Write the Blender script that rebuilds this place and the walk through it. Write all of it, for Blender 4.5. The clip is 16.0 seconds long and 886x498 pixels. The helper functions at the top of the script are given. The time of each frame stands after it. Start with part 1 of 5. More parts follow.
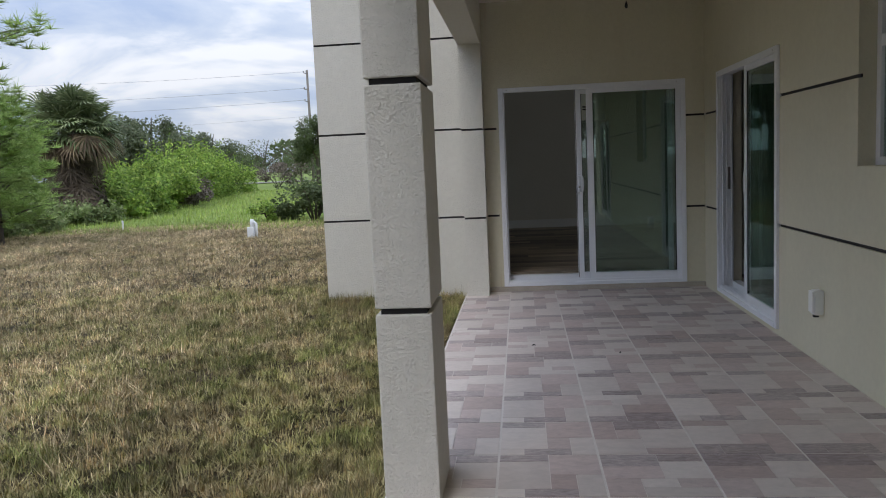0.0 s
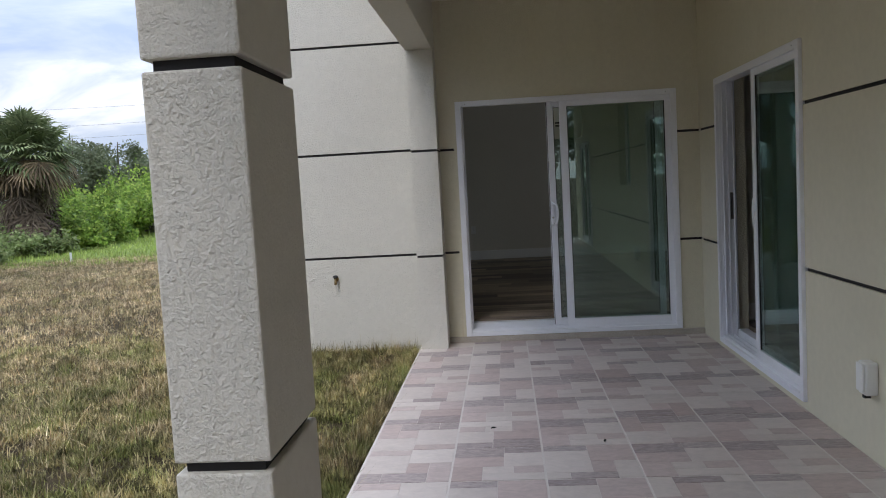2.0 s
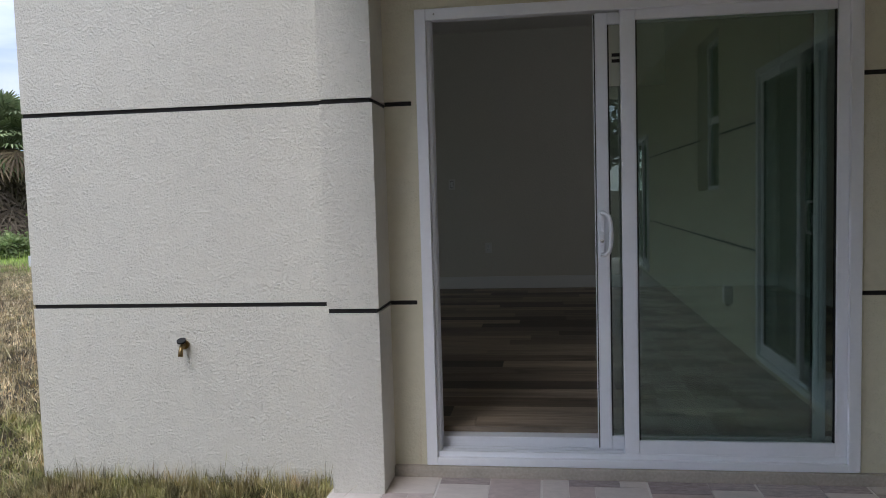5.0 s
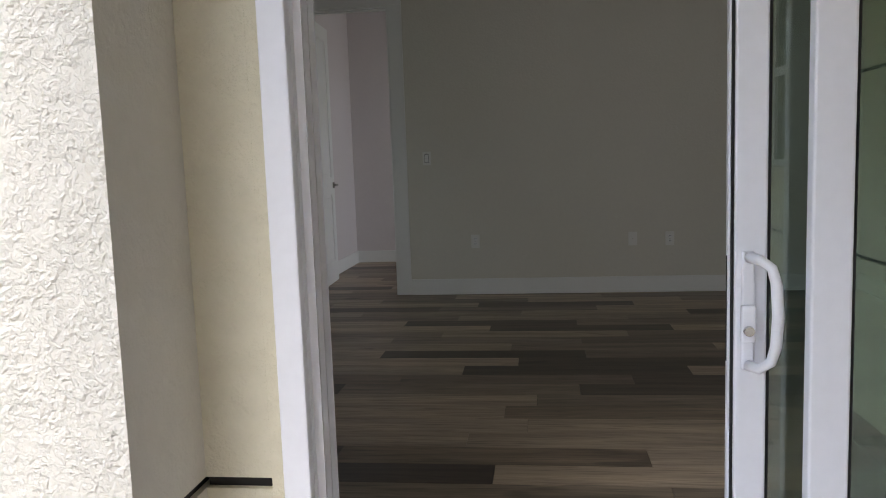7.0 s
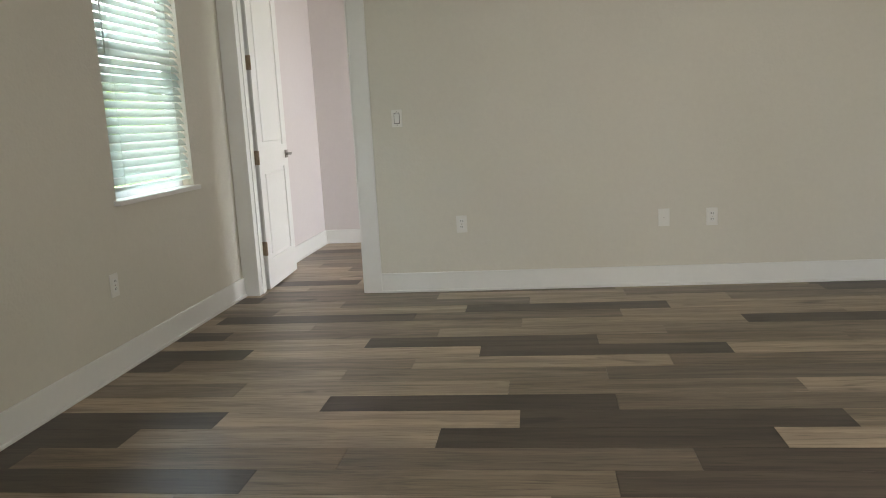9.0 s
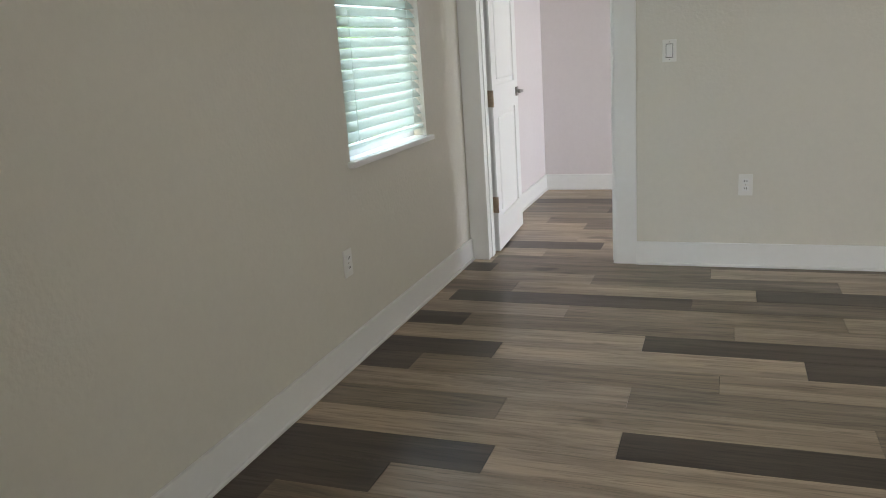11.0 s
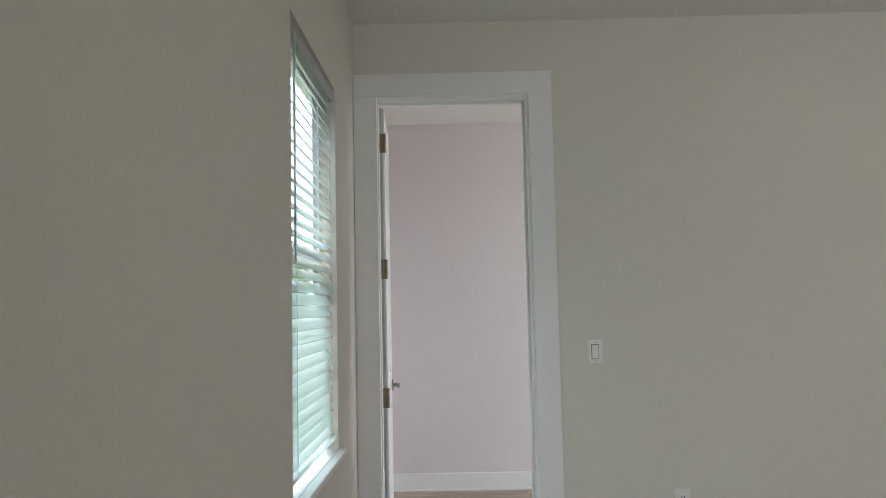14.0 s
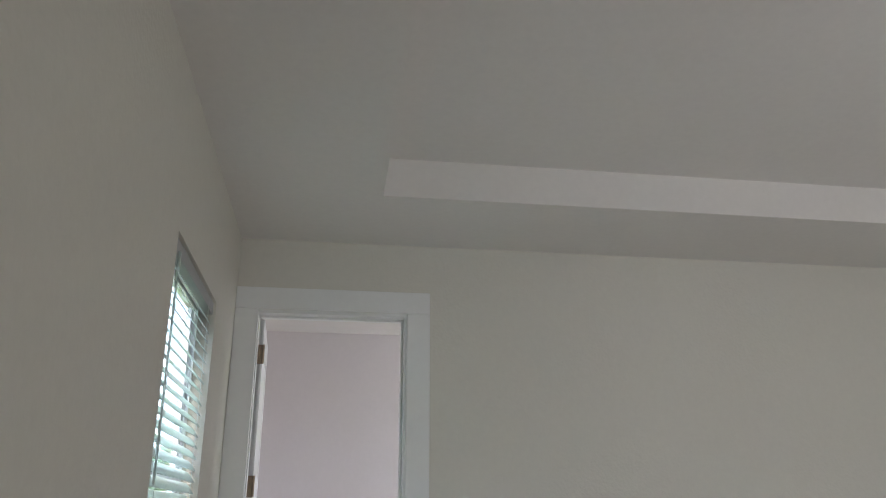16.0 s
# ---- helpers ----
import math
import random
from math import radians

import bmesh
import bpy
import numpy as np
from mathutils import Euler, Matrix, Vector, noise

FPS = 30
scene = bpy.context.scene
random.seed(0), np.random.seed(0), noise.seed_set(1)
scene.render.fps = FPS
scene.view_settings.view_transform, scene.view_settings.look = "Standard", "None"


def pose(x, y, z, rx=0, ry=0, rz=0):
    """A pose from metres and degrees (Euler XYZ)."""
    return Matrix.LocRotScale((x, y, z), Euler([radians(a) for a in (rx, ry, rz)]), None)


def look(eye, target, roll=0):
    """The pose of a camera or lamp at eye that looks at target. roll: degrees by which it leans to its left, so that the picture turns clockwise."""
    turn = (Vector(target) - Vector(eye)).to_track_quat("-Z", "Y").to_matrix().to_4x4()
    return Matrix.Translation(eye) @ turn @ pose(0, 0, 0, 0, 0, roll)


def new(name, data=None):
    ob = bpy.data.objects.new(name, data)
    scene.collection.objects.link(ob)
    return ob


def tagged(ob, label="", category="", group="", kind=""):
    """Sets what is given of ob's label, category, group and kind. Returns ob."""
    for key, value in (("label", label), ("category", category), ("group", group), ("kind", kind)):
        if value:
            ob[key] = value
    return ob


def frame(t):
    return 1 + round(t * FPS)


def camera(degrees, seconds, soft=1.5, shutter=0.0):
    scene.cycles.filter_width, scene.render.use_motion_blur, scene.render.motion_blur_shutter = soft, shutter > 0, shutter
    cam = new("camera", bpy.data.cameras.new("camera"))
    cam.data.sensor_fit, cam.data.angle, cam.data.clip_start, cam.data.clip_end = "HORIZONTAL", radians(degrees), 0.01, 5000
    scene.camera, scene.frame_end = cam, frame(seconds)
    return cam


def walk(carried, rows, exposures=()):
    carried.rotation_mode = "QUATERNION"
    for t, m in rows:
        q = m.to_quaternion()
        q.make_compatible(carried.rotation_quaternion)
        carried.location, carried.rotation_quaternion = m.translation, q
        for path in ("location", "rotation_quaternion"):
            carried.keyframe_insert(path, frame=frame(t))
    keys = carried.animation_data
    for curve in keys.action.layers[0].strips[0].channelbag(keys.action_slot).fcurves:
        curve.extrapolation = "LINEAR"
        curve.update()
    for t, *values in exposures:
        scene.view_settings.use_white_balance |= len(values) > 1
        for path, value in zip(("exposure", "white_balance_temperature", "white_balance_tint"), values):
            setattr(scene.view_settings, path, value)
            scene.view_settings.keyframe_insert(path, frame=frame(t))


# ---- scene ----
cam = camera(59.5, 16.0, soft=1.0)
PATH = [
    (0, (0.185, -7.868, 1.159), (-0.022, -5.89, 0.939), -2.6),
    (0.5, (0.204, -7.667, 1.132), (0.003, -5.69, 0.909), -2.9),
    (1, (0.271, -7.397, 1.155), (0.076, -5.419, 0.925), -3.4),
    (1.5, (0.306, -7.024, 1.21), (0.123, -5.04, 1.031), -3.3),
    (2, (0.356, -6.588, 1.19), (0.192, -4.601, 1.024), -3.2),
    (2.5, (0.411, -6.136, 1.186), (0.25, -4.149, 1.03), -2.8),
    (3, (0.462, -5.65, 1.157), (0.288, -3.664, 1.004), -2.4),
    (3.5, (0.505, -5.123, 1.066), (0.307, -3.137, 0.936), -1.8),
    (4, (0.54, -4.559, 1.052), (0.311, -2.575, 0.944), -1.9),
    (4.2, (0.557, -4.327, 1.05), (0.309, -2.344, 0.954), -1.6),
    (6.3, (0.436, -1.981, 1.147), (0.158, -0.015, 0.914), -1.8),
    (6.5, (0.426, -1.797, 1.148), (0.152, 0.17, 0.918), -1.8),
    (7, (0.428, -1.288, 1.152), (0.174, 0.683, 0.929), -2.0),
    (7.5, (0.414, -0.815, 1.171), (0.172, 1.154, 0.925), -2.1),
    (8, (0.439, -0.406, 1.176), (0.231, 1.565, 0.907), -1.8),
    (8.5, (0.422, -0.058, 1.161), (0.219, 1.911, 0.871), -1.6),
    (9, (0.383, 0.194, 1.163), (0.132, 2.15, 0.834), -3.1),
    (9.5, (0.359, 0.52, 1.203), (-0.058, 2.441, 0.835), -3.3),
    (10, (0.296, 0.69, 1.285), (-0.27, 2.566, 0.883), -2.6),
    (10.2, (0.186, 0.739, 1.273), (-0.525, 2.56, 0.853), -2.8),
    (12.3, (-0.764, 1.352, 1.29), (-1.184, 3.218, 0.706), -5.4),
    (12.5, (-0.832, 1.428, 1.277), (-1.178, 3.307, 0.687), -4.9),
    (13, (-0.956, 1.565, 1.343), (-1.205, 3.519, 1.001), -3.9),
    (13.3, (-1.09, 1.559, 1.402), (-1.166, 3.556, 1.486), -1.6),
    (13.5, (-1.186, 1.547, 1.419), (-1.225, 3.54, 1.582), -1.5),
    (14, (-1.235, 1.512, 1.415), (-1.259, 3.506, 1.568), -1.2),
    (14.5, (-1.242, 1.479, 1.466), (-1.204, 3.453, 1.789), -0.5),
    (15, (-1.235, 1.448, 1.492), (-1.123, 3.346, 2.112), -0.1),
    (15.5, (-1.227, 1.435, 1.493), (-1.036, 3.323, 2.125), -0.3),
    (16, (-1.208, 1.412, 1.477), (-0.943, 3.283, 2.132), 0.0),
]
EXPOSURES = [(0, -0.27, 6350, 11), (1.0, -0.28, 6350, 11), (2.0, 0.0, 6350, 12), (3.0, 0.24, 6350, 12), (4.2, 0.06, 6250, 12), (6.3, 0.78, 6350, 13), (7.0, 1.5, 6600, 13), (7.5, 1.95, 6650, 12), (8.0, 2.7, 7950, 12), (9.0, 3.25, 7150, 11), (10.2, 3.25, 6850, 11), (12.3, 3.4, 6500, 13), (13.3, 3.14, 6500, 13), (14.4, 3.12, 6500, 13), (15.2, 3.2, 6450, 13), (16, 3.14, 6280, 14)]
walk(cam, [(t, look(eye, target, roll)) for t, eye, target, roll in PATH], EXPOSURES)
SKY = 0.1
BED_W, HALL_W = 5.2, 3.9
PLANK_Y = 4.05
# world, sun and exposure
world = bpy.data.worlds.new("sky")
scene.world = world
world.use_nodes = True
wn, wl = world.node_tree.nodes, world.node_tree.links
wbg = wn["Background"]
sky = wn.new("ShaderNodeTexSky")
sky.sky_type = "NISHITA"
sky.sun_disc = False
sky.sun_elevation, sky.sun_rotation = radians(50), radians(194)
sky.air_density, sky.dust_density = 1.0, 2.0
cl_co = wn.new("ShaderNodeTexCoord")
cl_map = wn.new("ShaderNodeMapping")
cl_map.inputs["Scale"].default_value = (2.4, 2.4, 9.0)
cl_map.inputs["Location"].default_value = (0.3, 0.1, 0.4)
cl_noise = wn.new("ShaderNodeTexNoise")
cl_noise.inputs["Scale"].default_value = 1.5
cl_noise.inputs["Detail"].default_value = 7.0
cl_noise.inputs["Roughness"].default_value = 0.55
cl_noise.inputs["Distortion"].default_value = 0.5
cl_ramp = wn.new("ShaderNodeValToRGB")
cl_ramp.color_ramp.elements[0].position, cl_ramp.color_ramp.elements[0].color = 0.38, (5.4, 6.6, 9.0, 1)
cl_ramp.color_ramp.elements[1].position, cl_ramp.color_ramp.elements[1].color = 0.62, (11.3, 11.5, 12.0, 1)
cl_mid = cl_ramp.color_ramp.elements.new(0.52)
cl_mid.color = (7.5, 8.4, 10.0, 1)
cl_mix = wn.new("ShaderNodeMix")
cl_mix.data_type = "RGBA"
cl_mix.inputs[0].default_value = 0.88
wl.new(cl_co.outputs["Generated"], cl_map.inputs["Vector"])
wl.new(cl_map.outputs["Vector"], cl_noise.inputs["Vector"])
wl.new(cl_noise.outputs["Fac"], cl_ramp.inputs["Fac"])
wl.new(sky.outputs["Color"], cl_mix.inputs[6])
wl.new(cl_ramp.outputs["Color"], cl_mix.inputs[7])
up = wn.new("ShaderNodeSeparateXYZ")
wl.new(cl_co.outputs["Generated"], up.inputs[0])
rise = wn.new("ShaderNodeMapRange")
rise.inputs["From Min"].default_value, rise.inputs["From Max"].default_value = 0.0, 1.0
rise.inputs["To Min"].default_value, rise.inputs["To Max"].default_value = 0.85, 2.6
wl.new(up.outputs["Z"], rise.inputs["Value"])
over = wn.new("ShaderNodeMix")
over.data_type, over.blend_type = "RGBA", "MULTIPLY"
over.inputs[0].default_value = 1.0
wl.new(cl_mix.outputs[2], over.inputs[6])
wl.new(rise.outputs["Result"], over.inputs[7])
wl.new(over.outputs[2], wbg.inputs["Color"])
wbg.inputs["Strength"].default_value = SKY


def fill_lamp(name, eye, target, w, h, power):
    """An area lamp added to brighten a room, in the colour of sky light."""
    d = new(name, bpy.data.lights.new(name, "AREA"))
    d.data.shape, d.data.size, d.data.size_y, d.data.energy = "RECTANGLE", w, h, power
    d.data.color = (0.96, 0.98, 1.0)
    d.matrix_world = look(eye, target)
    return d


# added lamp inside the room, on top of the light entering by the door
fill_lamp("door_fill_lamp", (1.15, 0.29, 0.95), (2.6, 3.2, 1.15), 0.6, 1.75, BED_W)
# lamp in an added, unseen hall opening; brightens the hall from its right
fill_lamp("hall_fill_lamp", (2.24, 6.52, 1.35), (0, 6.52, 1.35), 1.3, 2.0, HALL_W)

sun = new("sun", bpy.data.lights.new("sun", "SUN"))
sun.data.energy, sun.data.angle, sun.data.color = 1.05, radians(24), (1.0, 0.95, 0.87)
sun.matrix_world = look((-4, -16, 20), (0, 0, 0))


# ---- material helpers ----
def material(name, color, rough=0.6, vary=0.12, scale=3.0, fine=60.0, bump=0.0, bump_scale=40.0, metal=0.0, tint=None, spec=0.5):
    """Two scales of noise over a base colour, with fine relief."""
    m = bpy.data.materials.new(name)
    m.use_nodes = True
    n, l = m.node_tree.nodes, m.node_tree.links
    b = n["Principled BSDF"]
    geo = n.new("ShaderNodeNewGeometry")
    big = n.new("ShaderNodeTexNoise")
    big.inputs["Scale"].default_value, big.inputs["Detail"].default_value = scale, 4.0
    small = n.new("ShaderNodeTexNoise")
    small.inputs["Scale"].default_value, small.inputs["Detail"].default_value = fine, 3.0
    l.new(geo.outputs["Position"], big.inputs["Vector"])
    l.new(geo.outputs["Position"], small.inputs["Vector"])
    add = n.new("ShaderNodeMath")
    add.operation = "ADD"
    l.new(big.outputs["Fac"], add.inputs[0])
    l.new(small.outputs["Fac"], add.inputs[1])
    ramp = n.new("ShaderNodeValToRGB")
    half = n.new("ShaderNodeMath")
    half.operation = "MULTIPLY"
    half.inputs[1].default_value = 0.5
    l.new(add.outputs[0], half.inputs[0])
    l.new(half.outputs[0], ramp.inputs["Fac"])
    second = tint if tint else color
    ramp.color_ramp.elements[0].position, ramp.color_ramp.elements[1].position = 0.32, 0.68
    ramp.color_ramp.elements[0].color = (*[max(0, c * (1 - vary)) for c in second], 1)
    ramp.color_ramp.elements[1].color = (*[min(1, c * (1 + vary * 0.6)) for c in color], 1)
    l.new(ramp.outputs["Color"], b.inputs["Base Color"])
    b.inputs["Roughness"].default_value, b.inputs["Metallic"].default_value = rough, metal
    b.inputs["Specular IOR Level"].default_value = spec
    if bump:
        bt = n.new("ShaderNodeTexNoise")
        bt.inputs["Scale"].default_value, bt.inputs["Detail"].default_value = bump_scale, 3.0
        l.new(geo.outputs["Position"], bt.inputs["Vector"])
        bp = n.new("ShaderNodeBump")
        bp.inputs["Strength"].default_value, bp.inputs["Distance"].default_value = bump, 0.004
        l.new(bt.outputs["Fac"], bp.inputs["Height"])
        l.new(bp.outputs["Normal"], b.inputs["Normal"])
    return m


def stucco_material(name, color, relief, grain=100.0, depth=0.0024):
    """Painted stucco with a trowelled, knocked-down texture."""
    m = material(name, color, 0.85, 0.05, 1.3, 25.0, spec=0.25)
    n, l = m.node_tree.nodes, m.node_tree.links
    b = n["Principled BSDF"]
    geo = n.new("ShaderNodeNewGeometry")
    warp = n.new("ShaderNodeTexNoise")
    warp.inputs["Scale"].default_value, warp.inputs["Detail"].default_value = grain, 4.0
    warp.inputs["Roughness"].default_value, warp.inputs["Distortion"].default_value = 0.6, 0.2
    flat = n.new("ShaderNodeValToRGB")
    flat.color_ramp.elements[0].position, flat.color_ramp.elements[1].position = 0.38, 0.66
    patch = n.new("ShaderNodeTexNoise")
    patch.inputs["Scale"].default_value, patch.inputs["Detail"].default_value = 26.0, 3.0
    some = n.new("ShaderNodeMapRange")
    some.inputs["From Min"].default_value, some.inputs["From Max"].default_value = 0.34, 0.56
    some.inputs["To Min"].default_value = 0.45
    grit = n.new("ShaderNodeTexNoise")
    grit.inputs["Scale"].default_value = 170.0
    for tex in (warp, patch, grit):
        l.new(geo.outputs["Position"], tex.inputs["Vector"])
    l.new(warp.outputs["Fac"], flat.inputs["Fac"])
    l.new(patch.outputs["Fac"], some.inputs["Value"])
    raised = n.new("ShaderNodeMath")
    raised.operation = "MULTIPLY"
    l.new(flat.outputs["Color"], raised.inputs[0])
    l.new(some.outputs["Result"], raised.inputs[1])
    mix = n.new("ShaderNodeMath")
    mix.operation = "MULTIPLY_ADD"
    mix.inputs[1].default_value = 0.2
    l.new(grit.outputs["Fac"], mix.inputs[0])
    l.new(raised.outputs[0], mix.inputs[2])
    # the faces turned to the side were trowelled smoother
    face = n.new("ShaderNodeSeparateXYZ")
    l.new(geo.outputs["True Normal"], face.inputs[0])
    side = n.new("ShaderNodeMath")
    side.operation = "ABSOLUTE"
    l.new(face.outputs["X"], side.inputs[0])
    ease = n.new("ShaderNodeMapRange")
    ease.inputs["To Min"].default_value, ease.inputs["To Max"].default_value = relief, relief * 0.3
    l.new(side.outputs[0], ease.inputs["Value"])
    bp = n.new("ShaderNodeBump")
    bp.inputs["Distance"].default_value = depth
    l.new(ease.outputs["Result"], bp.inputs["Strength"])
    l.new(mix.outputs[0], bp.inputs["Height"])
    l.new(bp.outputs["Normal"], b.inputs["Normal"])
    return m


def random_material(name, colors, rough, source="object", streak=(2.0, 30.0, 30.0), amount=0.35, bump=0.1, spec=0.5, knots=False):
    """Colours picked per piece from a ramp, with a streaky grain along x; knots adds fine pores and dark knots."""
    m = bpy.data.materials.new(name)
    m.use_nodes = True
    n, l = m.node_tree.nodes, m.node_tree.links
    b = n["Principled BSDF"]
    geo = n.new("ShaderNodeNewGeometry")
    if source == "object":
        info = n.new("ShaderNodeObjectInfo")
        pick = info.outputs["Random"]
    else:
        info = n.new("ShaderNodeObjectInfo")
        both = n.new("ShaderNodeMath")
        both.operation = "ADD"
        l.new(geo.outputs["Random Per Island"], both.inputs[0])
        l.new(info.outputs["Random"], both.inputs[1])
        wrap = n.new("ShaderNodeMath")
        wrap.operation = "FRACT"
        l.new(both.outputs[0], wrap.inputs[0])
        pick = wrap.outputs[0]
    ramp = n.new("ShaderNodeValToRGB")
    ramp.color_ramp.interpolation = "LINEAR"
    e = ramp.color_ramp.elements
    e[0].position, e[0].color = 0.0, (*colors[0], 1)
    e[1].position, e[1].color = 1.0, (*colors[-1], 1)
    for i, c in enumerate(colors[1:-1], 1):
        k = e.new(i / (len(colors) - 1))
        k.color = (*c, 1)
    l.new(pick, ramp.inputs["Fac"])
    mp = n.new("ShaderNodeMapping")
    mp.inputs["Scale"].default_value = streak
    shift = n.new("ShaderNodeMath")
    shift.operation = "MULTIPLY"
    shift.inputs[1].default_value = 37.0
    l.new(pick, shift.inputs[0])
    comb = n.new("ShaderNodeCombineXYZ")
    l.new(shift.outputs[0], comb.inputs["Z"])
    vadd = n.new("ShaderNodeVectorMath")
    vadd.operation = "ADD"
    l.new(geo.outputs["Position"], mp.inputs["Vector"])
    l.new(mp.outputs["Vector"], vadd.inputs[0])
    l.new(comb.outputs["Vector"], vadd.inputs[1])
    grain = n.new("ShaderNodeTexNoise")
    grain.inputs["Scale"].default_value, grain.inputs["Detail"].default_value, grain.inputs["Roughness"].default_value = 1.0, 6.0, 0.65
    grain.inputs["Distortion"].default_value = 0.6
    l.new(vadd.outputs[0], grain.inputs["Vector"])
    gr = n.new("ShaderNodeMapRange")
    gr.inputs["From Min"].default_value, gr.inputs["From Max"].default_value = 0.25, 0.75
    gr.inputs["To Min"].default_value, gr.inputs["To Max"].default_value = 1 - amount, 1 + amount
    l.new(grain.outputs["Fac"], gr.inputs["Value"])
    mul = n.new("ShaderNodeMix")
    mul.data_type, mul.blend_type = "RGBA", "MULTIPLY"
    mul.inputs[0].default_value = 1.0
    l.new(ramp.outputs["Color"], mul.inputs[6])
    l.new(gr.outputs["Result"], mul.inputs[7])
    shade = mul.outputs[2]
    if knots:
        for scale, detail, lo, hi, dark in (((5.0, 95.0, 10.0), 3.0, 0.50, 0.68, 0.62), ((2.2, 6.5, 5.0), 2.0, 0.66, 0.76, 0.5)):
            at = n.new("ShaderNodeVectorMath")
            at.operation = "MULTIPLY_ADD"
            at.inputs[1].default_value = scale
            l.new(geo.outputs["Position"], at.inputs[0])
            l.new(comb.outputs["Vector"], at.inputs[2])
            pore = n.new("ShaderNodeTexNoise")
            pore.inputs["Scale"].default_value, pore.inputs["Detail"].default_value = 1.0, detail
            pore.inputs["Distortion"].default_value = 0.8
            l.new(at.outputs[0], pore.inputs["Vector"])
            pr = n.new("ShaderNodeMapRange")
            pr.inputs["From Min"].default_value, pr.inputs["From Max"].default_value = lo, hi
            pr.inputs["To Min"].default_value, pr.inputs["To Max"].default_value = 1.0, dark
            l.new(pore.outputs["Fac"], pr.inputs["Value"])
            over = n.new("ShaderNodeMix")
            over.data_type, over.blend_type = "RGBA", "MULTIPLY"
            over.inputs[0].default_value = 1.0
            l.new(shade, over.inputs[6])
            l.new(pr.outputs["Result"], over.inputs[7])
            shade = over.outputs[2]
    l.new(shade, b.inputs["Base Color"])
    b.inputs["Roughness"].default_value = rough
    b.inputs["Specular IOR Level"].default_value = spec
    bp = n.new("ShaderNodeBump")
    bp.inputs["Strength"].default_value, bp.inputs["Distance"].default_value = bump, 0.002
    l.new(grain.outputs["Fac"], bp.inputs["Height"])
    l.new(bp.outputs["Normal"], b.inputs["Normal"])
    return m


def glass_material(name, color, reflect=1.0):
    """A thin pane: clear, lightly tinted, with a mirror film by Fresnel."""
    m = bpy.data.materials.new(name)
    m.use_nodes = True
    n, l = m.node_tree.nodes, m.node_tree.links
    n.remove(n["Principled BSDF"])
    out = n["Material Output"]
    tr = n.new("ShaderNodeBsdfTransparent")
    tr.inputs["Color"].default_value = (*color, 1)
    gl = n.new("ShaderNodeBsdfGlossy")
    gl.inputs["Roughness"].default_value = 0.0
    gl.inputs["Color"].default_value = (reflect * 0.86, reflect, reflect * 0.93, 1)
    fr = n.new("ShaderNodeLayerWeight")
    fr.inputs["Blend"].default_value = 0.5
    fifth = n.new("ShaderNodeMath")
    fifth.operation = "POWER"
    fifth.inputs[1].default_value = 5.0
    l.new(fr.outputs["Facing"], fifth.inputs[0])
    gloss = n.new("ShaderNodeMath")
    gloss.operation = "MULTIPLY_ADD"
    gloss.inputs[1].default_value, gloss.inputs[2].default_value = 0.88, 0.12
    l.new(fifth.outputs[0], gloss.inputs[0])
    mx = n.new("ShaderNodeMixShader")
    l.new(gloss.outputs[0], mx.inputs["Fac"])
    l.new(tr.outputs[0], mx.inputs[1])
    l.new(gl.outputs[0], mx.inputs[2])
    l.new(mx.outputs[0], out.inputs["Surface"])
    return m


CREAM = (0.665, 0.635, 0.565)
M_STUCCO = stucco_material("cream_stucco", CREAM, 0.85, 80.0, 0.0038)
M_STUCCO_COARSE = stucco_material("cream_stucco_coarse", CREAM, 0.9, 88.0, 0.0042)
M_STUCCO_SMOOTH = stucco_material("cream_stucco_fine", (0.67, 0.63, 0.49), 0.5, 85.0, 0.003)


def water_stains(m, color, amount):
    """Faint brown run marks down a wall."""
    n, l = m.node_tree.nodes, m.node_tree.links
    b = n["Principled BSDF"]
    old = b.inputs["Base Color"].links[0].from_socket
    geo = n.new("ShaderNodeNewGeometry")
    mp = n.new("ShaderNodeMapping")
    mp.inputs["Scale"].default_value = (7.0, 7.0, 0.4)
    runs = n.new("ShaderNodeTexNoise")
    runs.inputs["Scale"].default_value, runs.inputs["Detail"].default_value = 1.0, 5.0
    pick = n.new("ShaderNodeMapRange")
    pick.inputs["From Min"].default_value, pick.inputs["From Max"].default_value = 0.52, 0.74
    pick.inputs["To Max"].default_value = amount
    mix = n.new("ShaderNodeMix")
    mix.data_type = "RGBA"
    mix.inputs[7].default_value = (*color, 1)
    l.new(geo.outputs["Position"], mp.inputs["Vector"])
    l.new(mp.outputs["Vector"], runs.inputs["Vector"])
    l.new(runs.outputs["Fac"], pick.inputs["Value"])
    l.new(pick.outputs["Result"], mix.inputs[0])
    l.new(old, mix.inputs[6])
    l.new(mix.outputs[2], b.inputs["Base Color"])


water_stains(M_STUCCO_SMOOTH, (0.50, 0.41, 0.27), 0.07)
M_STUCCO_STAINED = stucco_material("stained_cream_stucco", (0.67, 0.63, 0.49), 0.5, 85.0, 0.003)
water_stains(M_STUCCO_STAINED, (0.46, 0.31, 0.15), 0.6)
M_BAND = material("black_reveal", (0.012, 0.01, 0.01), 0.7, 0.3)
M_PORCH_CEIL = material("porch_ceiling_paint", (0.82, 0.785, 0.67), 0.9, 0.04, 2.0, 40.0, 0.3, 60.0)
M_WALL = material("white_wall_paint", (0.70, 0.684, 0.615), 0.55, 0.03, 0.9, 30.0, 0.5, 60.0, spec=0.4)
M_HALL = material("hall_wall_paint", (0.73, 0.69, 0.695), 0.75, 0.025, 0.9, 30.0, 0.12, 55.0, spec=0.3)
